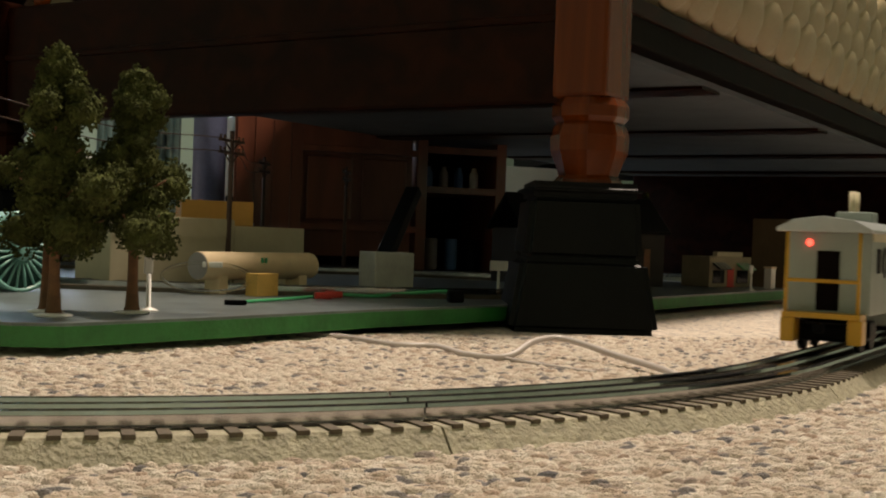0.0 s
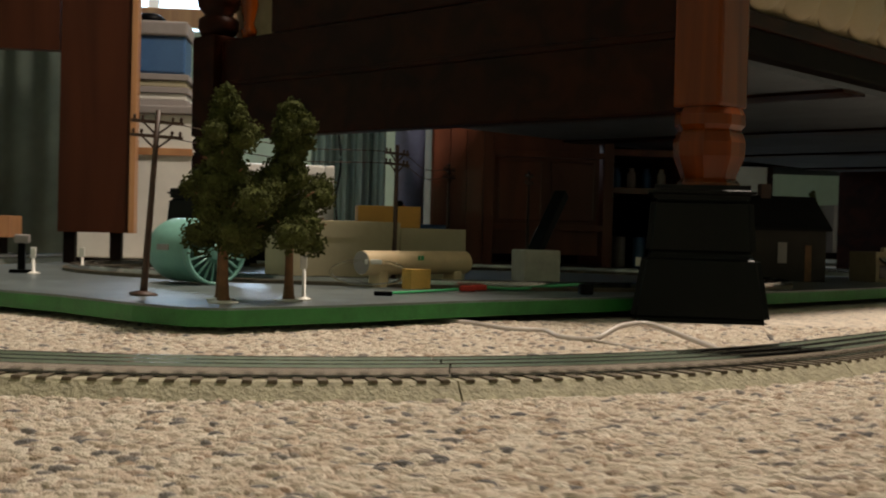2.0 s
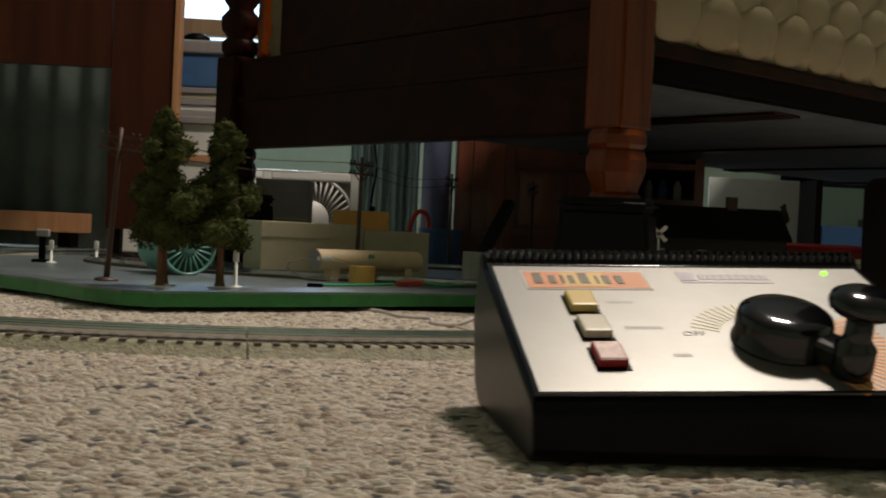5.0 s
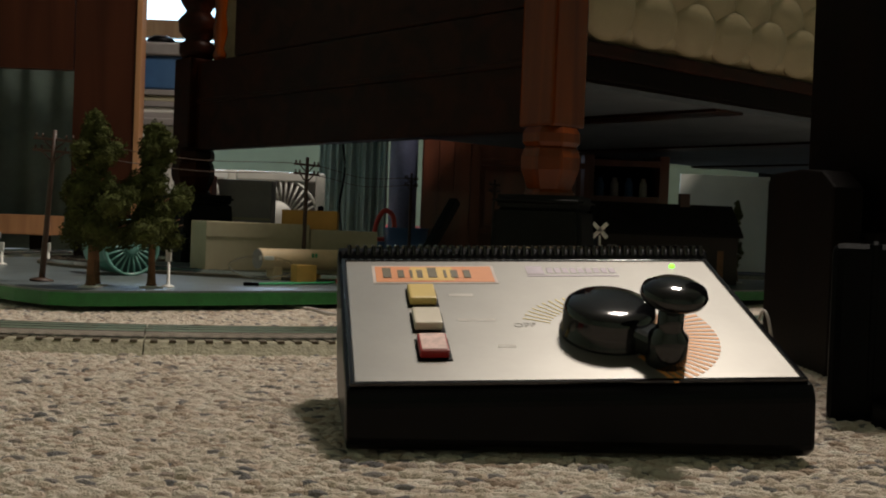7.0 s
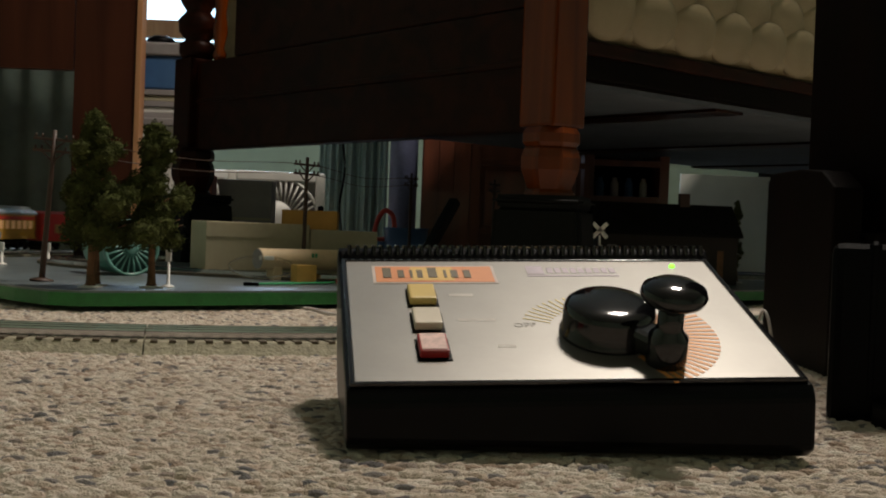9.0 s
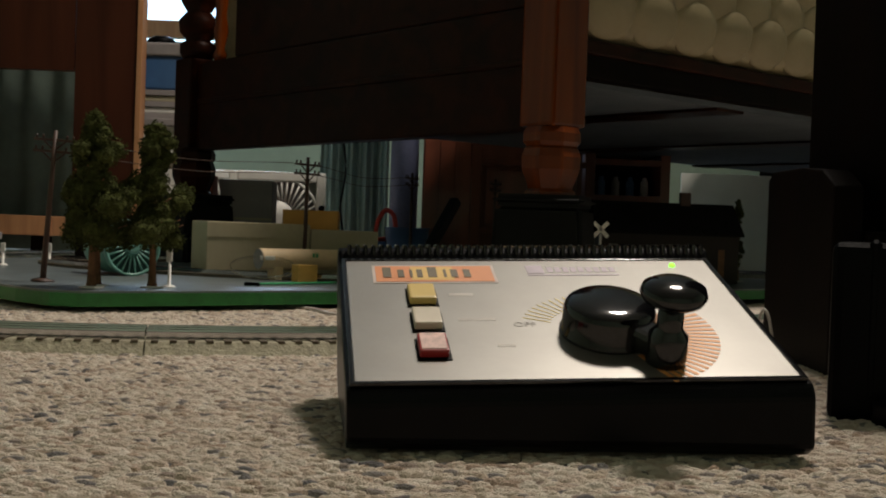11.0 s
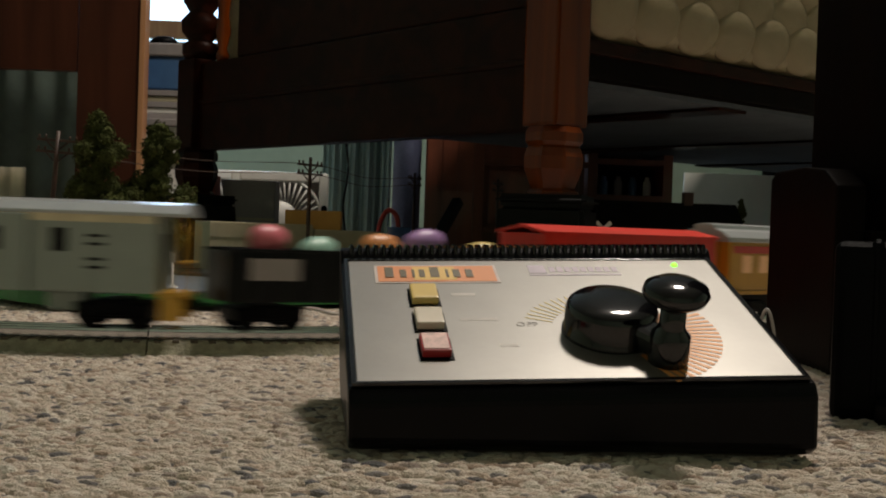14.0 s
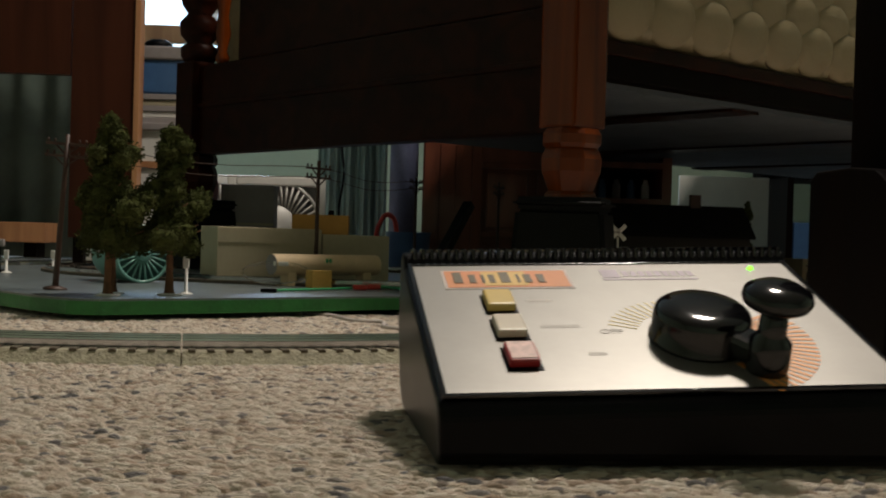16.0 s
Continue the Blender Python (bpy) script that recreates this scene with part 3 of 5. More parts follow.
    part("status_light", on(lathe([(0.0016, 0.0005), (0.0016, 0.0015), (0.0009, 0.0023), (0.0002, 0.0025)], 14, Matrix.Translation((0.175, 0.123, 0)))), glow("green_light", (0.3, 1.0, 0.05), 2.0), c, "lit green indicator")
    return c


controller()


def cords():
    o = thing("controller_cord", "thin grey wires looping out beside the controller", "wire")
    part("cord", tube([(0.184, 0.735, 0.003), (0.188, 0.73, 0.025), (0.192, 0.726, 0.048), (0.195, 0.722, 0.047), (0.197, 0.715, 0.028), (0.196, 0.7, 0.004)], 0.0009), WIRE, o)
    part("cord", tube([(0.160, 0.585, 0.028), (0.165, 0.583, 0.034), (0.170, 0.582, 0.03), (0.170, 0.587, 0.018), (0.166, 0.595, 0.004)], 0.0009), WIRE, o)
    f = thing("floor_wire", "grey two-core wire lying loose across the carpet", "wire")
    part("cord", tube([(-0.165, 1.3, 0.003), (-0.155, 1.271, 0.003), (-0.129, 1.25, 0.003), (-0.106, 1.195, 0.003), (-0.078, 1.185, 0.003), (-0.074, 1.13, 0.003), (-0.053, 1.11, 0.004), (-0.029, 1.123, 0.013), (-0.004, 1.13, 0.014), (0.012, 1.08, 0.008), (0.013, 1.02, 0.006), (0.0, 0.94, 0.004)], 0.0022), WIRE, f)
    part("cord", tube([(-0.055, 1.11, 0.003), (-0.04, 1.08, 0.002), (-0.022, 1.04, 0.002)], 0.0012), WIRE, f)


cords()


def power_brick():
    p = thing("power_supply", "black ribbed power supply box standing on the carpet", "power supply", pose(0.201, 0.63, 0, 0, 0, -20))
    part("case", box(0, 0, 0, 0.13, 0.13, 0.092, 0.006, seg=3), BLACK, p)
    for k in range(8):
        x = 0.018 + 0.013 * k
        part("rib", box(x, -0.0006, 0.012, x + 0.006, 0.1306, 0.0935, 0.002, seg=1), BLACK, p)
    q = thing("wire_plug", "small black plug lying on the carpet", "plug", pose(0.222, 0.595, 0, 0, 0, 12))
    part("plug_body", box(0, 0, 0, 0.04, 0.02, 0.014, 0.003), BLACK, q)


power_brick()


def nightstand():
    n = thing("nightstand", "dark brown wooden nightstand standing beside the bed", "nightstand", pose(0.298, 0.823, 0))
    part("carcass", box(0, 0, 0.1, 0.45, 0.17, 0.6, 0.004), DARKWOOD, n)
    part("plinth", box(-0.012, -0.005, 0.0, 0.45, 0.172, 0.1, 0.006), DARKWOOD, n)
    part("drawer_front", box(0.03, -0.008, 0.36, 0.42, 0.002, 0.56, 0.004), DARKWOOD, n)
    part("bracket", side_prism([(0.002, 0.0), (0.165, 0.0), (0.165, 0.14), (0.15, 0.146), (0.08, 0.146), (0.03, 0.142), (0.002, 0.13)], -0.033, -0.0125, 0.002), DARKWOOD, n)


nightstand()

# ---- trees, poles and small things on the board ----


def model_tree(at, height, seed, spread, base=0.28, label="model tree with clumped dusty green foliage and brown trunk"):
    rnd = random.Random(seed)
    t = thing("model_tree", label, "model tree", pose(at[0], at[1], BT, rnd.uniform(-1, 1), -0.5, 0), "model trees")
    tr = bmesh.new()
    pts = [(0.0062, 0), (0.0046, 0.005), (0.0036, 0.02), (0.003, height * 0.35), (0.0022, height * 0.6), (0.0012, height * 0.9)]
    lathe([(r, z) for r, z in pts], 10, None, tr)
    for k in range(12):
        a, z = rnd.uniform(0, 6.28), rnd.uniform(base, 0.8) * height
        r = spread * (1.05 - z / height) * 0.8
        rod((0, 0, z), (r * math.cos(a), r * math.sin(a), z + 0.012), 0.0014, 6, tr, 0.0006)
    part("trunk", tr, BARK, t)
    part("base", lathe([(0.012, 0.0), (0.012, 0.0012), (0.006, 0.0022)], 16), WHITE, t, "white plastic tree base")
    verts, faces = [], []
    clumps = []
    n = 40
    for k in range(n):
        f = base + (1 - base) * (k + 0.5) / n
        z = f * height
        prof = spread * (1.0 - ((f - base) / (1 - base)) ** 1.15 * 0.82) * (0.62 + 0.38 * math.sin(f * 21 + seed))
        a = k * 2.399 + rnd.uniform(-0.5, 0.5)
        r = prof * (0.35 if k % 3 == 0 else rnd.uniform(0.7, 1.0))
        clumps.append((r * math.cos(a), r * math.sin(a), z, 0.27 * spread * (1.15 - 0.62 * f) * rnd.uniform(0.7, 1.25)))
    for k in range(8):
        clumps.append((rnd.uniform(-0.003, 0.003), rnd.uniform(-0.003, 0.003), height * (0.82 + 0.024 * k), 0.0066 - 0.0006 * k))
    core = bmesh.new()
    for cx, cy, cz, cr in clumps:
        u = bmesh.new()
        bmesh.ops.create_icosphere(u, subdivisions=2, radius=cr * 0.86)
        for v in u.verts:
            v.co *= 1 + 0.32 * noise.noise(v.co * 260 + Vector((cx, cy, cz)) * 900)
            v.co.z *= 0.8
        u.transform(Matrix.Translation((cx, cy, cz)))
        merge(core, u)
    o = part("foliage_mass", core, LEAF, t)
    o["kind"] = "stuff"
    for cx, cy, cz, cr in clumps:
        m = int(190 * (cr / 0.0125) ** 2) + 30
        for _ in range(m):
            v = Vector((rnd.gauss(0, 1), rnd.gauss(0, 1), rnd.gauss(0, 0.8))).normalized() * cr * rnd.uniform(0.78, 1.12)
            p = Vector((cx, cy, cz)) + v
            s = rnd.uniform(0.0011, 0.0022)
            d1 = Vector((rnd.gauss(0, 1), rnd.gauss(0, 1), rnd.gauss(0, 1))).normalized()
            d2 = d1.orthogonal().normalized()
            d3 = d1.cross(d2)
            i = len(verts)
            verts += [p + d1 * s, p + d2 * s, p - (d1 + d2) * s * 0.6, p + d3 * s]
            faces += [(i, i + 1, i + 2), (i, i + 1, i + 3), (i + 1, i + 2, i + 3), (i, i + 2, i + 3)]
    me = bpy.data.meshes.new("foliage")
    me.from_pydata(verts, [], faces)
    me.materials.append(LEAF)
    o = new("foliage", me)
    o.parent = t
    o["kind"] = "stuff"
    o["label"] = "dusty green ground-foam foliage"
    return t


model_tree((-0.337, 1.173), 0.168, 3, 0.054, 0.29)
model_tree((-0.287, 1.21), 0.161, 8, 0.052, 0.29)
model_tree((-0.342, 1.208), 0.1, 5, 0.02, 0.45)


def telegraph_pole(at, height, yaw, lean=0.0):
    p = thing("telegraph_pole", "brown plastic model telegraph pole with two crossarms", "telegraph pole", pose(at[0], at[1], BT, 0, lean, yaw), "telegraph poles")
    part("pole", lathe([(0.0034, 0), (0.0032, 0.01), (0.0026, height * 0.6), (0.0022, height)], 10), POLE, p)
    part("base", lathe([(0.012, 0.0), (0.012, 0.002), (0.005, 0.004)], 14), POLE, p)
    for z in (height - 0.01, height - 0.022):
        arm = part("crossarm", box(-0.0225, -0.0013, z - 0.0014, 0.0225, 0.0013, z + 0.0014, 0.0003), POLE, p)
        for k in (-0.02, -0.013, 0.013, 0.02):
            part("insulator", lathe([(0.0009, z + 0.0014), (0.0014, z + 0.003), (0.0012, z + 0.0048), (0.0004, z + 0.0055)], 8, Matrix.Translation((k, 0, 0))), POLE, arm)
        part("brace", rod((-0.012, 0, z - 0.001), (0, 0, z - 0.011), 0.0009, 6, rod((0.012, 0, z - 0.001), (0, 0, z - 0.011), 0.0009, 6)), POLE, p)
    return p


telegraph_pole((-0.41, 1.25), 0.157, -8, 3.5)
telegraph_pole((-0.178, 1.576), 0.157, 50, 0.5)
telegraph_pole((-0.055, 2.15), 0.168, 60)
telegraph_pole((0.1, 2.28), 0.168, 60)
lines = thing("pole_wires", "thin dark wires strung between the model poles", "wire")
for dz in (0.16, 0.147):
    part("strand", tube([(-0.398, 1.25, BT + dz - 0.012), (-0.29, 1.41, BT + dz - 0.02), (-0.178, 1.576, BT + dz - 0.012), (-0.12, 1.86, BT + dz - 0.016), (-0.055, 2.15, BT + dz)], 0.0005, 5), POLE, lines)


def inner_track():
    t = thing("board_track", "dull metal track on dark ties curving over the board", "track")
    c, rx, ry, n = (-0.06, 1.78), 0.5, 0.3, 72

    def loop(off, z0, z1, half):
        bm = bmesh.new()
        rings = []
        for i in range(n):
            a = 2 * math.pi * i / n
            rings.append([bm.verts.new((c[0] + (rx + o) * math.cos(a) * (1.0 if math.cos(a) < 0 else 0.8), c[1] + (ry + o) * math.sin(a), z)) for o, z in ((off - half, z0), (off - half, z1), (off + half, z1), (off + half, z0))])
        for i in range(n):
            a, b = rings[i], rings[(i + 1) % n]
            for k in range(4):
                bm.faces.new((a[k], b[k], b[(k + 1) % 4], a[(k + 1) % 4]))
        bmesh.ops.recalc_face_normals(bm, faces=bm.faces[:])
        return bm

    part("bed", loop(0, BT, BT + 0.004, 0.024), TIE, t, "dark track bed")
    for o in (-0.016, 0, 0.016):
        part("rail", loop(o, BT + 0.004, BT + 0.0085, 0.0014), STEEL, t)


inner_track()


def card_tank():
    t = thing("tube_tank", "cream card tube laid on small yellow blocks as a tank", "tank", pose(-0.219, 1.456, BT, 0, 0, 38.8))
    part("tube", lathe([(0.0125, 0), (0.0128, 0.001), (0.0128, 0.152), (0.0125, 0.153)], 28, pose(0.0, 0, 0.0255, 0, 90, 0)), CREAM, t)
    part("end_disc", lathe([(0.0122, -0.0006), (0.0122, 0.0)], 24, pose(0.0, 0, 0.0255, 0, 90, 0)), GREYBOX, t, "dark tube end")
    for x in (0.018, 0.128):
        part("cradle", box(x, -0.009, 0, x + 0.012, 0.009, 0.0165, 0.001), CREAM, t)
    part("block", box(0.026, -0.048, 0, 0.054, -0.034, 0.0205, 0.0006), YELLOWBLOCK, t, "yellow wooden block")
    for dx in (0.069, 0.074):
        bm = box(dx, -0.0131, 0.0285, dx + 0.003, -0.0122, 0.0335)
        part("mark", bm, GREENWIRE, t)
    r = thing("plastic_ring", "clear plastic ring with white tag leaning by the tube", "ring", pose(-0.212, 1.44, BT, 0, 0, 0))
    bm = bmesh.new()
    pts = [(0.039 * math.cos(a), 0.004 + 0.012 * math.sin(a) * 0.6, 0.016 + 0.0125 * math.sin(a)) for a in [2 * math.pi * k / 16 for k in range(17)]]
    part("hoop", tube(pts, 0.0014, 8), glass("clear_plastic", (0.92, 0.92, 0.9), 0.06), r)
    part("tag", box(-0.004, 0.007, 0.0245, 0.014, 0.0095, 0.0295, 0.001), WHITE, r)


card_tank()


def boxes():
    a = thing("card_box", "plain beige card box standing on the board", "box", pose(-0.293, 1.51, BT, 0, 0, 30))
    part("carton", box(0, 0, 0, 0.14, 0.06, 0.069, 0.0012), CARD, a)
    part("flap", box(0.0, -0.0008, 0.05, 0.14, 0.0, 0.0675), CARD, a)
    b = thing("card_box", "long beige card box beside a larger one", "box", pose(-0.17, 1.585, BT, 0, 0, 40))
    part("carton", box(0, 0, 0, 0.11, 0.09, 0.0625, 0.0012), CARD, b)
    c = thing("orange_box", "orange-brown card box resting on a beige box", "box", pose(-0.218, 1.65, BT + 0.0626, 0, 0, 2))
    part("carton", box(0.0, 0, 0, 0.076, 0.05, 0.026, 0.001), ORANGECARD, c)
    part("knob", lathe([(0.004, 0), (0.0045, 0.004), (0.003, 0.007)], 12, Matrix.Translation((0.052, 0.015, 0.026))), BLACK, c)


boxes()


def teal_drum():
    t = thing("teal_drum", "pale teal drum with spoked round front lying on the board", "drum", pose(-0.418, 1.508, BT, 0, 0, -54))
    axis = pose(0, 0, 0.034, 0, 90, 0)
    part("barrel", lathe([(0.026, 0), (0.031, 0.004), (0.033, 0.012), (0.033, 0.082)], 32, axis), TEAL, t)
    part("rim", lathe([(0.031, 0.081), (0.034, 0.081), (0.034, 0.09), (0.031, 0.09), (0.031, 0.081)], 32, axis, cap=False), TEAL, t, "raised teal rim")
    part("backing", lathe([(0.031, 0.0845), (0.031, 0.0852)], 32, axis), material("dark_teal", (0.03, 0.09, 0.075), 0.6), t, "dark recessed face")
    for k in range(22):
        a = 2 * math.pi * k / 22
        part("spoke", rod((0.088, 0.006 * math.cos(a), 0.034 + 0.006 * math.sin(a)), (0.088, 0.032 * math.cos(a), 0.034 + 0.032 * math.sin(a)), 0.0012, 6), TEAL, t)
    part("hub", lathe([(0.008, 0.085), (0.008, 0.092), (0.004, 0.094)], 20, axis), TEAL, t)
    part("mark", box(0.03, -0.0345, 0.034, 0.052, -0.0325, 0.04), GREYBOX, t)


teal_drum()


def clips():
    c = thing("test_leads", "green test leads with red alligator clips on the board", "test leads")
    for x, y in ((-0.12, 1.42), (-0.105, 1.443)):
        bm = box(0, -0.003, 0, 0.016, 0.003, 0.006, 0.0015)
        bm.transform(pose(x, y, BT, 0, 0, 8))
        part("clip", bm, RED, c, "red clip sleeve")
    part("lead", tube([(-0.09, 1.452, BT + 0.003), (-0.06, 1.45, BT + 0.002), (-0.03, 1.46, BT + 0.004), (0.012, 1.45, BT + 0.008), (0.02, 1.47, BT + 0.002), (0.0, 1.49, BT + 0.002)], 0.0016), GREENWIRE, c)
    part("lead", tube([(-0.122, 1.42, BT + 0.002), (-0.15, 1.38, BT + 0.002), (-0.175, 1.35, BT + 0.002), (-0.2, 1.32, BT + 0.002)], 0.0014), GREENWIRE, c)
    part("jaw", box(-0.212, 1.312, BT, -0.195, 1.319, BT + 0.004, 0.001), BLACK, c)


clips()


def pedestal():
    p = thing("loader", "cement-grey block with dark sloping chute on the board", "loader", pose(-0.036, 1.548, BT, 0, 0, 15))
    part("plinth", box(-0.004, -0.004, 0, 0.07, 0.045, 0.005, 0.0008), CONCRETE, p)
    part("block", box(0.004, 0.0, 0.005, 0.05, 0.036, 0.0415, 0.002), CONCRETE, p)
    part("chute", side_prism([(0.0, 0.0), (0.012, 0.0), (0.05, 0.062), (0.044, 0.07)], -0.009, 0.009, 0.001, None, pose(0.02, 0.014, 0.0415, 0, 0, -70)), BLACK, p, "dark sloping chute")
    b = thing("bumper", "small dark plastic bumper beside the green leads", "bumper", pose(0.0, 1.4, BT))
    part("bumper_body", box(0, 0, 0, 0.014, 0.012, 0.011, 0.002), BLACK, b)


pedestal()


def lineside(name, at, h, plate, label, mat=WHITE, arm=True):
    s = thing(name, label, "model sign" if plate else "model lamp", pose(at[0], at[1], BT))
    part("post", lathe([(0.0075, 0), (0.006, 0.0015), (0.0018, 0.003), (0.0014, h)], 12), mat, s)
    if plate:
        part("plate", box(-plate / 2, -0.0014, h - 0.002, plate / 2, 0.0014, h + 0.009, 0.0005), mat, s)
    else:
        part("head", box(-0.0035, -0.002, h - 0.012, 0.0025, 0.002, h, 0.001), mat, s)
    return s


lineside("lineside_post", (-0.275, 1.232), 0.038, 0, "white plastic lineside post with small head")
lineside("lineside_sign", (0.124, 1.612), 0.026, 0.021, "small blank white model sign on a post")
lineside("lineside_sign", (0.573, 1.82), 0.026, 0.005, "thin white model post by the shop")
lineside("lineside_post", (-0.584, 1.609), 0.03, 0, "white plastic lineside post with small head")
lineside("lineside_post", (-0.542, 1.67), 0.03, 0, "white plastic lineside post with small head")
g = thing("crossing_gate", "cream crossing gate stand at the board edge", "model gate", pose(-0.655, 1.525, BT))
for x in (0.0, 0.013):
    part("upright", box(x, 0, 0, x + 0.008, 0.008, 0.03, 0.001), WHITE, g)
part("beam", box(-0.004, 0.001, 0.022, 0.024, 0.007, 0.028, 0.001), WHITE, g)
x = thing("crossbuck", "white crossbuck sign on a short post", "model sign", pose(0.202, 1.524, BT))
part("post", rod((0, 0, 0), (0, 0, 0.07), 0.0015, 8), WHITE, x)
for a in (45, -45):
    bm = box(-0.013, -0.0008, -0.0025, 0.013, 0.0008, 0.0025)
    bm.transform(pose(0, -0.002, 0.076, 0, a, 0))
    part("blade", bm, WHITE, x)


model_tree((-0.69, 1.6), 0.1, 21, 0.022, 0.12, "small pale grey-green model conifer at the board edge")
cr = thing("water_crane", "dark model water crane on a square foot", "model crane", pose(-0.6, 1.62, BT))
part("foot", box(-0.012, -0.008, 0, 0.012, 0.008, 0.004, 0.001), BLACK, cr)
part("column", box(-0.004, -0.003, 0.004, 0.004, 0.003, 0.036, 0.001), BLACK, cr)
part("spout", box(-0.008, -0.004, 0.034, 0.009, 0.004, 0.044, 0.002), GREYBOX, cr)


def house(at, w, d, h, roof, chimney=True):
    o = thing("model_house", "dark little model house with gable roof and chimney", "model house", pose(at[0], at[1], BT, 0, 0, 6), "model houses")
    part("wall", box(0, 0, 0, w, d, h, 0.0008), material("dark_house_wall", (0.022, 0.016, 0.012), 0.8), o)
    part("roof", side_prism([(-0.006, h - 0.002), (d / 2, h + roof), (d + 0.006, h - 0.002), (d + 0.006, h + 0.002), (d / 2, h + roof + 0.005), (-0.006, h + 0.002)], -0.006, w + 0.006), material("dark_roof", (0.012, 0.011, 0.011), 0.9, spec=0.1), o)
    for k in range(3):
        f = part("window", box(0.012 + k * w * 0.3, -0.0008, h * 0.35, 0.012 + k * w * 0.3 + 0.014, 0.0004, h * 0.75), GREYBOX, o)
    part("door", box(w * 0.85, -0.0008, 0, w * 0.85 + 0.01, 0.0004, h * 0.7), BARK, o)
    if chimney:
        part("chimney", box(w * 0.63, d * 0.45, h + roof * 0.5, w * 0.63 + 0.016, d * 0.45 + 0.012, h + roof + 0.022, 0.0006), material("dark_brick", (0.07, 0.04, 0.03), 0.8), o)


house((0.247, 1.85), 0.22, 0.1, 0.075, 0.044)
model_tree((0.49, 1.98), 0.135, 12, 0.015, 0.2, "slim dark model conifer behind a model house")


def shop():
    o = thing("model_shop", "cream model shop with striped awnings and dark windows", "model shop", pose(0.56, 1.91, BT, 0, 0, 24))
    # cream darkened to paint in the dim light the lamp doesn't give here
    part("wall", box(0, 0, 0, 0.105, 0.05, 0.045, 0.001), material("cream_wall_dimmed", (0.26, 0.21, 0.13), 0.7), o)
    part("parapet", box(0.02, 0.002, 0.045, 0.085, 0.01, 0.052, 0.001), CARD, o)
    for k, x in enumerate((0.006, 0.066)):
        aw = part("awning", side_prism([(-0.014, 0.026), (-0.001, 0.034), (-0.001, 0.036), (-0.0145, 0.0275)], x, x + 0.032), GREENWIRE if k else BLACK, o)
        for j in range(4):
            # white stripes, greyed for the same dimness
            part("stripe", side_prism([(-0.0148, 0.0268), (-0.0012, 0.0362), (-0.0012, 0.0368), (-0.0152, 0.0275)], x + 0.002 + j * 0.008, x + 0.006 + j * 0.008), CONCRETE, aw)
        part("shop_window", box(x + 0.002, -0.0008, 0.006, x + 0.03, 0.0006, 0.025), GLOSSBLACK, o)
    part("door", box(0.044, -0.0008, 0, 0.06, 0.0006, 0.028), RED, o)
    s = thing("ticket_booth", "small white model booth at the end of the board", "model booth", pose(0.66, 1.905, BT, 0, 0, 24))
    part("booth_body", box(0, 0, 0, 0.012, 0.012, 0.03, 0.001), WHITE, s)
    part("booth_roof", box(-0.001, -0.001, 0.03, 0.013, 0.013, 0.0325, 0.0008), CREAM, s)


shop()

# ---- far side of the room ----


def desk():
    d = thing("desk", "brown veneered desk with open kneehole and light front edge", "desk", pose(0, 0.024, 0) @ Matrix.Diagonal((1.26, 1.26, 1.26, 1)))
    part("side_panel", box(-0.552, 1.765, 0.05, -0.4605, 1.79, 0.6), DESK, d)
    part("edge_strip", box(-0.4605, 1.762, 0.05, -0.453, 1.79, 0.6, 0.0008), PINE, d, "light wood edge strip")
    part("apron", box(-1.2, 1.765, 0.288, -0.5535, 1.785, 0.6), DESK, d)
    part("desk_top", box(-1.25, 1.74, 0.6, -0.445, 2.1, 0.62, 0.003), DESK, d)
    part("leg", box(-0.545, 1.768, 0, -0.53, 1.785, 0.05), DARKWOOD, d)
    part("leg", box(-0.485, 1.768, 0, -0.47, 1.785, 0.05), DARKWOOD, d)
    part("side_panel", box(-1.23, 1.765, 0.0, -1.2, 2.1, 0.6), DESK, d)
    b = thing("low_bench", "low light wood bench by the far wall", "bench")
    part("seat", box(-1.45, 2.78, 0.042, -0.905, 2.88, 0.088, 0.003), PINE, b)
    for x in (-1.4, -0.96):
        part("leg", box(x, 2.8, 0.0, x + 0.03, 2.86, 0.042), DARKWOOD, b)


desk()


def curtain(name, x0, x1, y, z0, z1, label, waves=9, mat=CURTAIN):
    n = 90
    verts, faces = [], []
    for i in range(n + 1):
        xx = x0 + (x1 - x0) * i / n
        yy = y + 0.011 * math.sin(i / n * waves * 6.28) + 0.008 * math.sin(i * 0.7)
        for dy in (0, 0.006):
            verts += [(xx, yy + dy, z0), (xx, yy + dy, z1)]
    for i in range(n):
        a = 4 * i
        faces += [(a, a + 4, a + 5, a + 1), (a + 2, a + 3, a + 7, a + 6), (a, a + 2, a + 6, a + 4), (a + 1, a + 5, a + 7, a + 3)]
    me = bpy.data.meshes.new(name)
    me.from_pydata(verts, [], faces)
    for p in me.polygons:
        p.use_smooth = True
    me.materials.append(mat)
    tagged(new(name, me), label, "curtain")


curtain("curtain", -1.5, -0.775, 2.95, 0.005, 1.5, "dull grey-green curtain hanging behind the desk", 3, material("dull_green_cloth", (0.13, 0.17, 0.14), 0.9, vary=0.3, scale=6))
curtain("curtain", -0.285, -0.126, 2.76, 0.005, 1.3, "pale teal curtain hanging in folds to the floor", 4)
part_cord = thing("wall_cord", "dark cord hanging down the curtain", "cord")
part("cord", tube([(-0.225, 2.72, 0.7), (-0.231, 2.72, 0.34), (-0.222, 2.72, 0.22), (-0.231, 2.72, 0.13), (-0.216, 2.71, 0.04), (-0.21, 2.69, 0.004)], 0.0024), BLACK, part_cord)


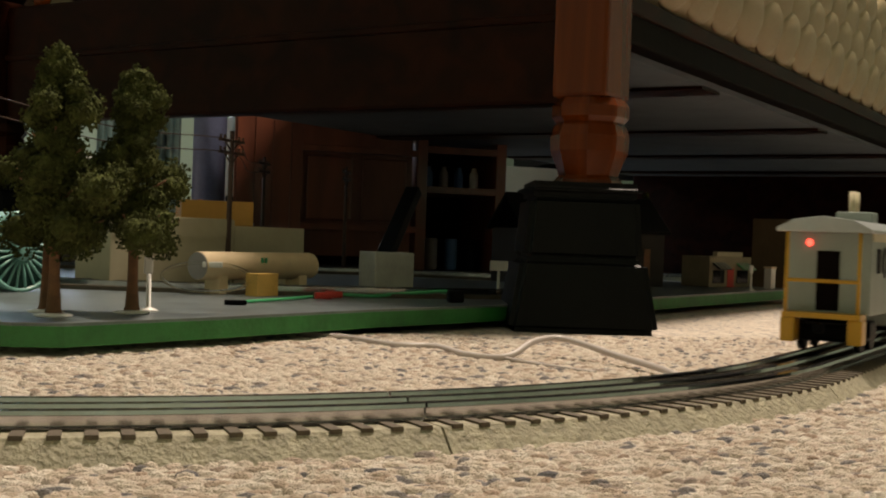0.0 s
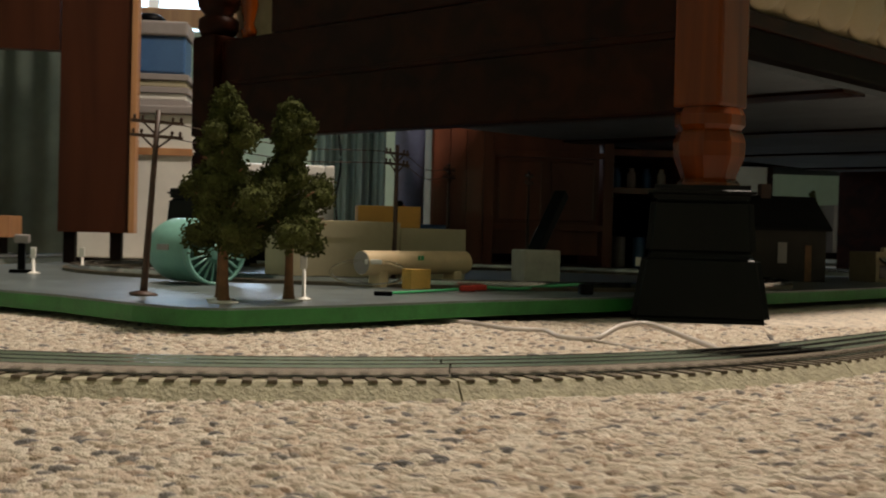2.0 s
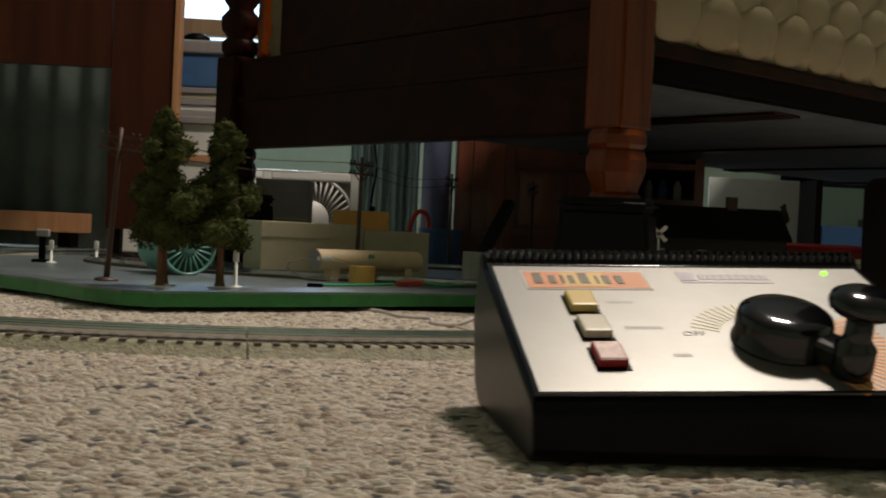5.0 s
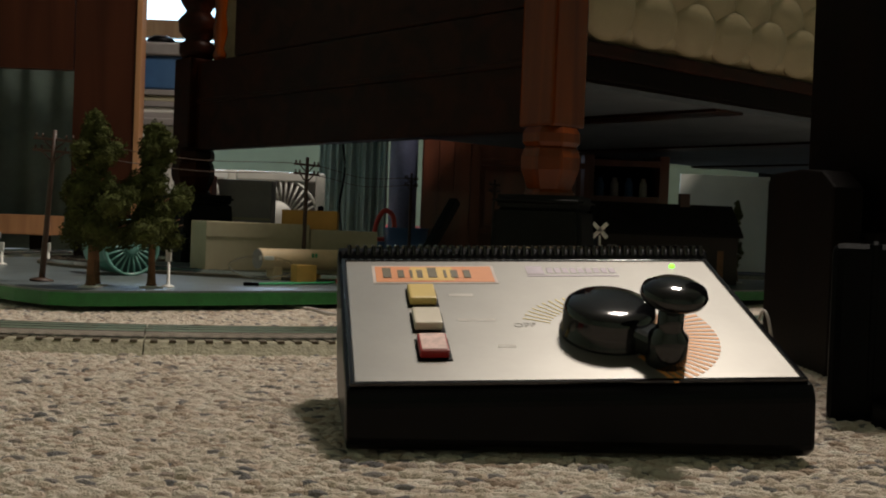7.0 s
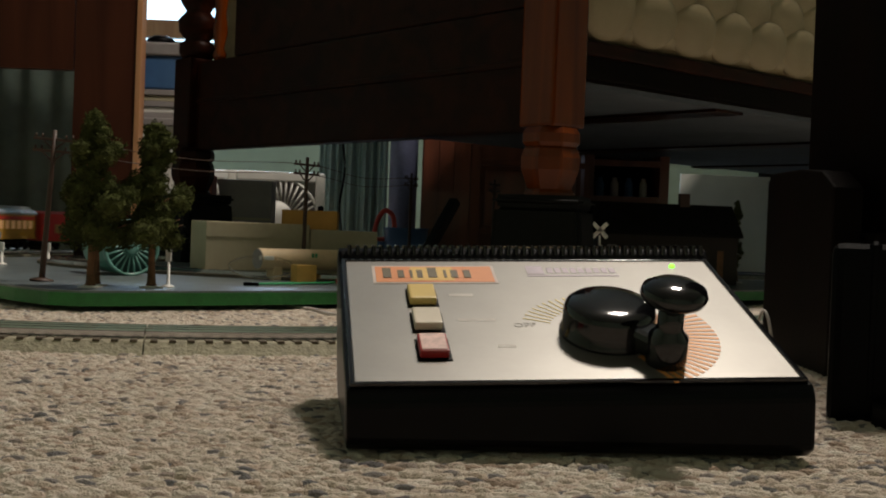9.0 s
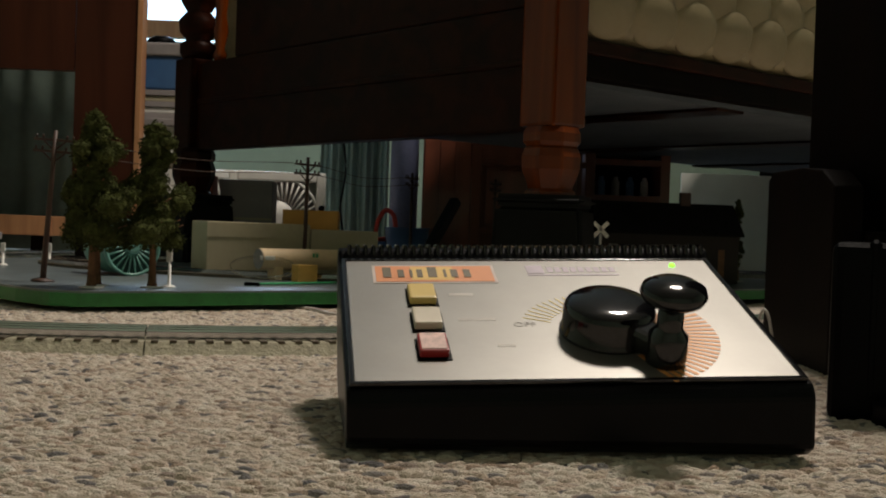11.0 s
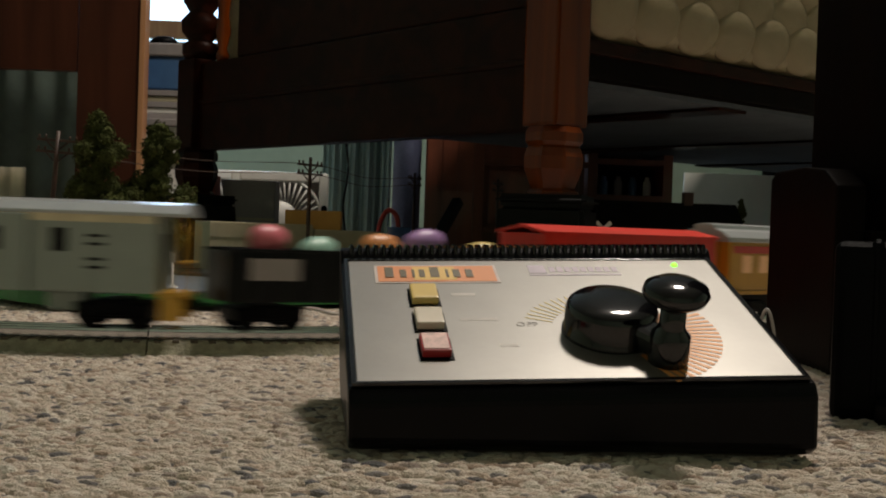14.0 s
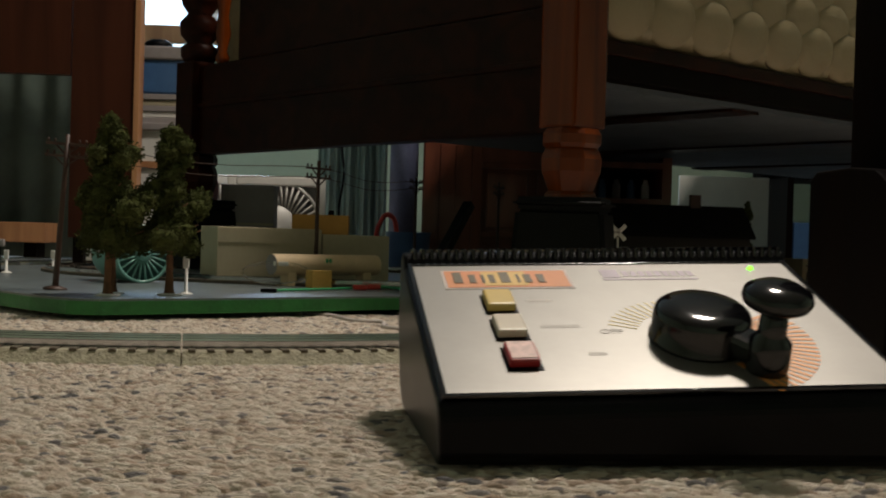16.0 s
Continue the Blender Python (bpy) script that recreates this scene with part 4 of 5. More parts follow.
def window():
    w = tagged(new("window_1"), "daylit window with light wood trim", "window", kind="structure")
    for b in ((-1.56, 4.86, 0.83, -0.29, 4.91, 0.9), (-1.56, 4.86, 1.9, -0.29, 4.91, 1.97), (-1.56, 4.86, 0.9, -1.49, 4.91, 1.9), (-0.36, 4.86, 0.9, -0.29, 4.91, 1.9)):
        part("window_frame", box(*b, 0.004), PINE, w, "light wood trim")
    part("glazing_bar", box(-0.945, 4.93, 0.9, -0.905, 4.96, 1.9), WHITE, w)
    p = part("pane", box(-1.49, 4.97, 0.9, -0.36, 4.975, 1.9), glass("window_glass"), w)
    p.visible_shadow = False
    tagged(part("backdrop", box(-2.5, 5.6, 0.4, 0.6, 5.65, 2.6), glow("overcast_daylight", (0.62, 0.8, 1.0), 2.2)), "pale overcast daylight outside the window", "sky", kind="structure")


window()


def side_table():
    t = thing("white_cabinet", "white painted low cabinet below the window", "cabinet", pose(-0.7, 2.36, 0) @ Matrix.Diagonal((1.27, 1.27, 1.27, 1)))
    part("body", box(0, 0, 0.014, 0.166, 0.11, 0.215, 0.002), WHITE, t)
    part("top", box(-0.004, -0.005, 0.215, 0.17, 0.11, 0.227, 0.002), GREYBOX, t, "grey cabinet top")
    part("plinth", box(0.004, 0.008, 0, 0.16, 0.1, 0.014), DARKWOOD, t)
    part("shelf_edge", box(0, -0.003, 0.158, 0.166, 0.0, 0.168), PINE, t)
    a = thing("paper_stack", "stack of grey papers and magazines on a cabinet", "paper stack", pose(-0.691, 2.37, 0.289) @ Matrix.Diagonal((1.27, 1.27, 1.27, 1)))
    for k in range(5):
        part("magazine", box(0.002 * (k % 3), 0.002 * (k % 2), 0.009 * k, 0.15 - 0.003 * (k % 2), 0.09, 0.009 * k + 0.0084, 0.0008), (GREYBOX, WHITE, GREYBOX, CARD, GREYBOX)[k], a)
    b = thing("storage_bin", "blue and grey plastic storage bin with dark lid", "bin", pose(-0.685, 2.372, 0.3463) @ Matrix.Diagonal((1.27, 1.27, 1.27, 1)))
    part("bin_body", box(0, 0, 0, 0.14, 0.08, 0.052, 0.003), BLUE, b)
    part("lid", box(-0.003, -0.003, 0.052, 0.143, 0.083, 0.073, 0.003), GREYBOX, b, "pale grey lid")
    part("lid_knob", lathe([(0.022, 0.073), (0.022, 0.082), (0.013, 0.088)], 20, Matrix.Translation((0.085, 0.04, 0))), BLACK, b)


side_table()


def fan(at, size, yaw):
    f = thing("box_fan", "white plastic floor fan with round slotted grille", "fan", pose(at[0], at[1], 0, 0, 0, yaw), "floor fans")
    fr = bmesh.new()
    h = size / 2
    for b in ((-h, 0, 0.01, -h + 0.018, 0.06, size), (h - 0.018, 0, 0.01, h, 0.06, size), (-h + 0.018, 0, 0.01, h - 0.018, 0.06, 0.03), (-h + 0.018, 0, size - 0.02, h - 0.018, 0.06, size)):
        box(*b, bm=fr, bevel=0.004)
    part("frame", fr, WHITE, f)
    part("back_panel", box(-h + 0.018, 0.045, 0.03, h - 0.018, 0.05, size - 0.02), WHITE, f)
    turn = pose(0, 0.008, size / 2, 90, 0, 0)
    part("ring", lathe([(h * 0.86, -0.006), (h * 0.92, -0.006), (h * 0.92, 0.006), (h * 0.86, 0.006), (h * 0.86, -0.006)], 36, turn, cap=False), WHITE, f)
    part("hub", lathe([(h * 0.4, 0.008), (h * 0.38, 0.012), (h * 0.1, 0.014)], 28, turn), WHITE, f)
    # grey disc stands in for the shade behind the grille bars
    part("fan_well", lathe([(h * 0.85, -0.02), (h * 0.85, -0.016)], 32, turn), GREYBOX, f, "grey disc painting the shade inside the fan well")
    for k in range(40):
        a = 2 * math.pi * k / 40
        part("grille_bar", rod((h * 0.4 * math.cos(a), 0.004, size / 2 + h * 0.4 * math.sin(a)), (h * 0.88 * math.cos(a + 0.22), 0.004, size / 2 + h * 0.88 * math.sin(a + 0.22)), 0.0022, 5), WHITE, f)


fan((-0.335, 2.42), 0.195, 4)
fan((-0.475, 2.53), 0.2, 12)


def far_clutter():
    a = thing("carton", "grey-brown carton standing before the fans", "carton", pose(-0.408, 2.2, 0, 0, 0, 2))
    part("carton_body", box(0, 0, 0, 0.096, 0.08, 0.168, 0.0015), GREYBOX, a)
    part("tape", box(0.0, -0.0008, 0.095, 0.096, 0.0, 0.099), CARD, a)
    b = thing("brick_red_box", "small brick-red box on a grey block", "box", pose(-0.452, 2.17, 0, 0, 0, 2))
    part("red_body", box(0, 0, 0.126, 0.036, 0.06, 0.174, 0.0015), material("brick_red", (0.3, 0.08, 0.05), 0.7), b)
    part("stand", box(0.0, 0, 0, 0.036, 0.06, 0.126, 0.0015), GREYBOX, b)
    c = thing("poster_tube", "blue-grey upright tube on the floor", "tube", pose(-0.085, 2.62, 0) @ Matrix.Diagonal((1.22, 1.22, 1.22, 1)))
    part("tube_body", lathe([(0.025, 0.0), (0.025, 0.4), (0.024, 0.404)], 24), material("blue_grey_card", (0.16, 0.18, 0.3), 0.5), c)
    d = thing("blue_bin", "dark blue plastic bin on the board", "bin", pose(-0.07, 2.45, 0) @ Matrix.Diagonal((1.25, 1.25, 1.25, 1)))
    part("bin_wall", lathe([(0.03, 0.0), (0.036, 0.07), (0.038, 0.073)], 24), BLUE, d)
    e = thing("red_handle", "red plastic D-shaped handle standing on edge", "handle", pose(-0.115, 2.48, 0, 0, 0, 10) @ Matrix.Diagonal((1.46, 1.46, 1.5, 1)))
    pts = [(-0.015, 0, 0.043), (-0.012, 0, 0.066), (-0.002, 0, 0.083), (0.010, 0, 0.078), (0.014, 0, 0.06), (0.011, 0, 0.046), (-0.015, 0, 0.043)]
    part("grip", tube(pts, 0.0034, 8), RED, e)
    part("stand", box(-0.02, -0.013, 0, 0.02, 0.013, 0.041, 0.002), BLUE, e, "blue holder")
    f = thing("shelf_unit", "dark open shelf unit filled with dim boxes", "shelf", pose(1.1, 3.75, 0))
    for z in (0.02, 0.3, 0.6, 0.9):
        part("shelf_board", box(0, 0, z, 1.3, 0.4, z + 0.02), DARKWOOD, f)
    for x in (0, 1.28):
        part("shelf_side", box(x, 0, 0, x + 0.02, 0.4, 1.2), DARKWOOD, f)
    for k in range(6):
        g = thing("stored_box", "dark stored box on a shelf", "box", pose(1.14 + 0.2 * k, 3.8, 0.04), "stored boxes")
        part("stored_body", box(0, 0, 0, 0.16, 0.25, 0.12 + 0.03 * (k % 3), 0.003), (BLUE, GREYBOX, DARKWOOD)[k % 3], g)
    h = thing("train_carton", "tan printed carton standing on the floor behind the board", "carton", pose(0.8, 2.05, 0, 0, 0, 30))
    part("carton_body", box(0, 0, 0, 0.3, 0.08, 0.13, 0.002), material("tan_carton", (0.12, 0.075, 0.035), 0.7), h)
    for k in range(5):
        part("print_bar", box(0.02 + 0.03 * k, -0.0008, 0.085, 0.04 + 0.03 * k, 0.0, 0.115), BARK, h)


far_clutter()


def dresser():
    d = thing("dresser", "red-brown wooden dresser with inset panels and open bays", "dresser", pose(-0.044, 2.58, 0) @ Matrix.Diagonal((1.226, 1.226, 1.226, 1)))
    part("plank_side", box(0, 0, 0.012, 0.086, 0.2, 0.24, 0.002), DRESSER, d)
    for k in range(3):
        part("plank", box(0.003 + 0.0275 * k, -0.003, 0.018, 0.029 + 0.0275 * k, 0.0, 0.24, 0.0006), DRESSER, d)
    part("frame_stile", box(0.086, 0, 0.012, 0.103, 0.2, 0.24, 0.001), DRESSER, d)
    part("back", box(0.103, 0.18, 0.012, 0.435, 0.2, 0.24), DARKWOOD, d)
    part("door_panel", box(0.103, 0.012, 0.03, 0.281, 0.022, 0.24, 0.001), DRESSER, d, "inset door panel")
    for x0 in (0.112, 0.2):
        part("raised_field", box(x0, 0.007, 0.085, x0 + 0.072, 0.012, 0.184, 0.003), DRESSER, d)
    for z in (0.07, 0.19):
        part("rail", box(0.103, 0.0, z, 0.286, 0.016, z + 0.01, 0.001), DRESSER, d)
    for x in (0.286, 0.418):
        part("frame_stile", box(x, 0, 0.012, x + 0.017, 0.2, 0.24, 0.001), DRESSER, d)
    part("rail", box(0.303, 0, 0.134, 0.418, 0.18, 0.145, 0.001), DRESSER, d)
    part("rail", box(0.303, 0, 0.197, 0.418, 0.18, 0.208, 0.001), DRESSER, d)
    part("plinth", box(0, 0.012, 0, 0.435, 0.2, 0.012), DARKWOOD, d)
    for k, m in enumerate((BLUE, GREYBOX, BLUE, WHITE)):
        o = thing("jar", "dim glass and plastic jar in an open bay", "jar", pose(0.35 + 0.032 * k, 2.65, 0.1782), "jars in the dresser")
        part("jar_body", lathe([(0.008, 0.0003), (0.009, 0.002), (0.009, 0.03), (0.005, 0.036), (0.005, 0.042)], 16), m, o)
    for k, m in enumerate((GREYBOX, BLUE, BLACK)):
        o = thing("tin", "dim tin standing low in an open bay", "tin", pose(0.355 + 0.041 * k, 2.63, 0.015), "tins in the dresser")
        part("tin_body", lathe([(0.012, 0.0), (0.0125, 0.001), (0.0125, 0.06), (0.011, 0.062)], 18), m, o)
    p = thing("leaning_board", "plain white board standing under the bed", "board", pose(0.622, 3.12, 0))
    part("sheet", box(0, 0, 0, 0.235, 0.008, 0.26, 0.001), WHITE_WALL, p)
    part("stand_foot", box(0.0, -0.02, 0, 0.012, 0.04, 0.01), DARKWOOD, p)


dresser()

# ---- the train ----
YELLOW = material("yellow_coach_paint", (0.52, 0.28, 0.02), 0.35, vary=0.08, scale=60)
REDCAR = material("red_boxcar_paint", (0.62, 0.022, 0.008), 0.4, vary=0.1, scale=60)
SILVER = material("grey_roof_paint", (0.4, 0.42, 0.42), 0.3, 0.3, vary=0.1, scale=60)
ENGINE = material("black_engine_paint", (0.005, 0.0055, 0.006), 0.32, vary=0.2, scale=80, spec=0.28)
GREYCAR = material("light_grey_caboose_paint", (0.27, 0.31, 0.275), 0.45, vary=0.08, scale=60)
LAMPLIT = glow("warm_lit_window", (0.8, 0.45, 0.2), 0.1)
TRIM = material("cream_trim", (0.62, 0.55, 0.36), 0.5)


def truck(car, x, half=0.03):
    t = part("truck", box(x - half, -0.0205, 0.006, x + half, 0.0205, 0.016, 0.002), BLACK, car)
    for dx in (-half * 0.62, half * 0.62):
        for sy in (-0.0175, 0.0175):
            part("wheel", lathe([(0.0085, -0.002), (0.0085, 0.002)], 18, pose(x + dx, sy, 0.0086, 90, 0, 0)), BLACK, t)
    part("spring_box", box(x - half * 0.4, -0.023, 0.008, x + half * 0.4, 0.023, 0.018, 0.002), BLACK, t)


def couplers(car, half):
    for sx in (-1, 1):
        part("coupler", box(sx * half, -0.003, 0.012, sx * (half + 0.008), 0.003, 0.018, 0.001), BLACK, car)


def coach():
    c = thing("passenger_coach", "yellow toy passenger coach with red stripe and grey roof", "train car")
    L = 0.15
    part("body", box(-L, -0.026, 0.026, L, 0.026, 0.075, 0.002), YELLOW, c)
    part("stripe", box(-L + 0.006, -0.0268, 0.064, L - 0.006, 0.0268, 0.071), RED, c, "red letterboard stripe")
    part("skirt", box(-L + 0.02, -0.018, 0.014, L - 0.02, 0.018, 0.026, 0.003), BLACK, c)
    roof = side_prism([(-0.028, 0.0745), (-0.028, 0.079), (-0.02, 0.085), (-0.012, 0.087), (-0.011, 0.091), (0, 0.0925), (0.011, 0.091), (0.012, 0.087), (0.02, 0.085), (0.028, 0.079), (0.028, 0.0745)], -L - 0.004, L + 0.004, 0.001)
    part("roof", roof, SILVER, c, "grey clerestory roof")
    for k in range(10):
        x = -0.129 + k * 0.027
        for sy in (-1, 1):
            w = part("window", box(x, sy * 0.0255, 0.045, x + 0.015, sy * 0.0266, 0.062), LAMPLIT, c, "lit window")
    for sx in (-1, 1):
        part("vestibule", box(sx * L, -0.014, 0.024, sx * (L + 0.006), 0.014, 0.077, 0.001), YELLOW, c)
        part("end_door", box(sx * (L + 0.006), -0.006, 0.03, sx * (L + 0.0066), 0.006, 0.066), DARKWOOD, c)
    part("sill", box(-L, -0.0275, 0.024, L, 0.0275, 0.028, 0.0006), YELLOW, c)
    truck(c, -0.1)
    truck(c, 0.1)
    couplers(c, L + 0.006)
    return c


def boxcar():
    c = thing("boxcar", "bright red toy boxcar with gold framed lettering panel", "train car")
    L = 0.112
    part("body", box(-L, -0.026, 0.02, L, 0.026, 0.08, 0.0015), REDCAR, c)
    part("roof", side_prism([(-0.0275, 0.079), (0, 0.085), (0.0275, 0.079), (0.0275, 0.0815), (0, 0.0875), (-0.0275, 0.0815)], -L - 0.002, L + 0.002), REDCAR, c)
    gold = material("gold_panel", (0.45, 0.27, 0.06), 0.5, vary=0.2, scale=90)
    for sy in (-1, 1):
        p = part("sign_panel", box(-0.07, sy * 0.0262, 0.038, 0.075, sy * 0.0272, 0.058), gold, c, "gold lettering panel")
        part("panel_crest", box(-0.03, sy * 0.0262, 0.058, -0.01, sy * 0.0272, 0.064), gold, c)
        for k in range(9):
            part("letter_bar", box(-0.062 + k * 0.0148, sy * 0.0272, 0.043, -0.052 + k * 0.0148, sy * 0.0277, 0.054), BARK, p)
        part("door", box(-0.105, sy * 0.0262, 0.024, -0.082, sy * 0.027, 0.05), REDCAR, c)
    for x in (-0.06, 0.0, 0.05):
        part("underframe", box(x, -0.01, 0.011, x + 0.02, 0.01, 0.02, 0.002), BLACK, c)
    part("sill", box(-L * 0.7, -0.024, 0.0155, L * 0.7, 0.024, 0.02), material("green_sill", (0.04, 0.12, 0.04), 0.6), c)
    truck(c, -0.08, 0.026)
    truck(c, 0.08, 0.026)
    couplers(c, L)
    return c


def gondola():
    c = thing("gondola", "black toy gondola car with ribbed sides", "train car")
    L = 0.122
    bm = bmesh.new()
    box(-L, -0.026, 0.02, L, 0.026, 0.026, bm=bm)
    for sy in (-1, 1):
        box(-L, sy * 0.024, 0.026, L, sy * 0.026, 0.0545, bm=bm)
    for sx in (-1, 1):
        box(sx * (L - 0.002), -0.024, 0.026, sx * L, 0.024, 0.0545, bm=bm)
    part("body", bm, ENGINE, c)
    for k in range(11):
        x = -0.11 + k * 0.0215
        for sy in (-1, 1):
            part("rib", box(x, sy * 0.026, 0.021, x + 0.004, sy * 0.0278, 0.054), ENGINE, c)
    for sy in (-1, 1):
        part("top_rim", box(-L, sy * 0.0235, 0.0545, L, sy * 0.0278, 0.0565, 0.0004), ENGINE, c)
        part("letter_bar", box(-0.106, sy * 0.0278, 0.035, -0.07, sy * 0.0282, 0.05), GREYBOX, c)
    cols = ((0.6, 0.45, 0.12), (0.35, 0.2, 0.42), (0.65, 0.26, 0.08), (0.3, 0.5, 0.4), (0.6, 0.15, 0.18))
    for k, col in enumerate(cols):
        e = part("toy_egg", lathe([(0.0008, -0.017), (0.006, -0.0155), (0.0105, -0.009), (0.012, 0.0), (0.0105, 0.009), (0.006, 0.0165), (0.0008, 0.0185)], 20, pose(0.085 - k * 0.043, -0.008 + 0.016 * (k % 2), 0.054 + 0.004 * ((k * 2) % 3), 10 * k, 90 if k % 2 == 0 else 75, 20 * k)), material("egg_colour", col, 0.4, vary=0.2, scale=40), c, "pastel plastic egg")
    truck(c, -0.088, 0.026)
    truck(c, 0.088, 0.026)
    couplers(c, L)
    return c


def caboose():
    c = thing("caboose", "light grey toy caboose with yellow end railings", "train car")
    L = 0.105
    part("body", box(-L, -0.026, 0.022, L, 0.026, 0.069, 0.001), GREYCAR, c)
    part("letterboard", box(-L + 0.002, -0.0268, 0.064, L - 0.002, 0.0268, 0.0685), TRIM, c, "cream letterboard")
    part("roof", side_prism([(-0.029, 0.0685), (-0.029, 0.0705), (-0.018, 0.0755), (0, 0.0775), (0.018, 0.0755), (0.029, 0.0705), (0.029, 0.0685)], -L - 0.018, L + 0.018, 0.0006), SILVER, c, "grey roof")
    part("bay", box(-0.03, -0.031, 0.022, 0.02, 0.031, 0.068, 0.001), GREYCAR, c)
    for sy in (-1, 1):
        for x, w, o in ((-0.088, 0.01, 0.0262), (-0.045, 0.01, 0.0262), (-0.015, 0.018, 0.0312), (0.035, 0.01, 0.0262)):
            part("window", box(x, sy * o, 0.046, x + w, sy * (o + 0.0006), 0.06), DARKWOOD, c, "dark window")
        part("emblem", lathe([(0.009, 0), (0.009, 0.0006), (0.006, 0.0006), (0.006, 0)], 20, pose(-0.062, sy * 0.0264, 0.052, 90, 0, 0), cap=False), ENGINE, c, "round dark emblem")
        for z in (0.036, 0.041, 0.05, 0.055):
            part("letter_bar", box(0.058, sy * 0.0262, z, 0.07, sy * 0.0266, z + 0.0018), ENGINE, c)
    for sx in (-1, 1):
        part("platform", box(sx * L, -0.024, 0.02, sx * (L + 0.017), 0.024, 0.023), YELLOW, c, "yellow end platform")
        part("railing", rod((sx * (L + 0.015), -0.022, 0.023), (sx * (L + 0.015), -0.022, 0.069), 0.0012, 6, rod((sx * (L + 0.015), 0.022, 0.023), (sx * (L + 0.015), 0.022, 0.069), 0.0012, 6, rod((sx * (L + 0.015), -0.022, 0.041), (sx * (L + 0.015), 0.022, 0.041), 0.0012, 6))), YELLOW, c, "yellow end railing")
        for sy in (-1, 1):
            part("step", box(sx * (L + 0.002), sy * 0.016, 0.006, sx * (L + 0.016), sy * 0.025, 0.02, 0.001), YELLOW, c, "yellow corner step")
        part("end_door", box(sx * L, -0.007, 0.024, sx * (L + 0.0006), 0.007, 0.058), DARKWOOD, c)
        if sx > 0:
            continue
        part("marker_light", lathe([(0.0022, 0), (0.0018, 0.002), (0.0004, 0.0028)], 12, pose(sx * (L + 0.0005), 0.012, 0.0625, 0, 90 * sx, 0)), glow("red_marker", (1.0, 0.08, 0.05), 2.0), c, "lit red marker light")
    for x in (-0.012, 0.0):
        part("stack", rod((x, 0.006, 0.075), (x, 0.006, 0.096), 0.0024, 8), TRIM, c)
    part("hatch", box(-0.035, -0.012, 0.0755, -0.015, 0.012, 0.0825, 0.001), GREYCAR, c)
    part("tank", box(0.03, -0.016, 0.01, 0.055, 0.016, 0.022, 0.002), GREYCAR, c)
    truck(c, -0.075, 0.026)
    truck(c, 0.075, 0.026)
    couplers(c, L + 0.016)
    return c


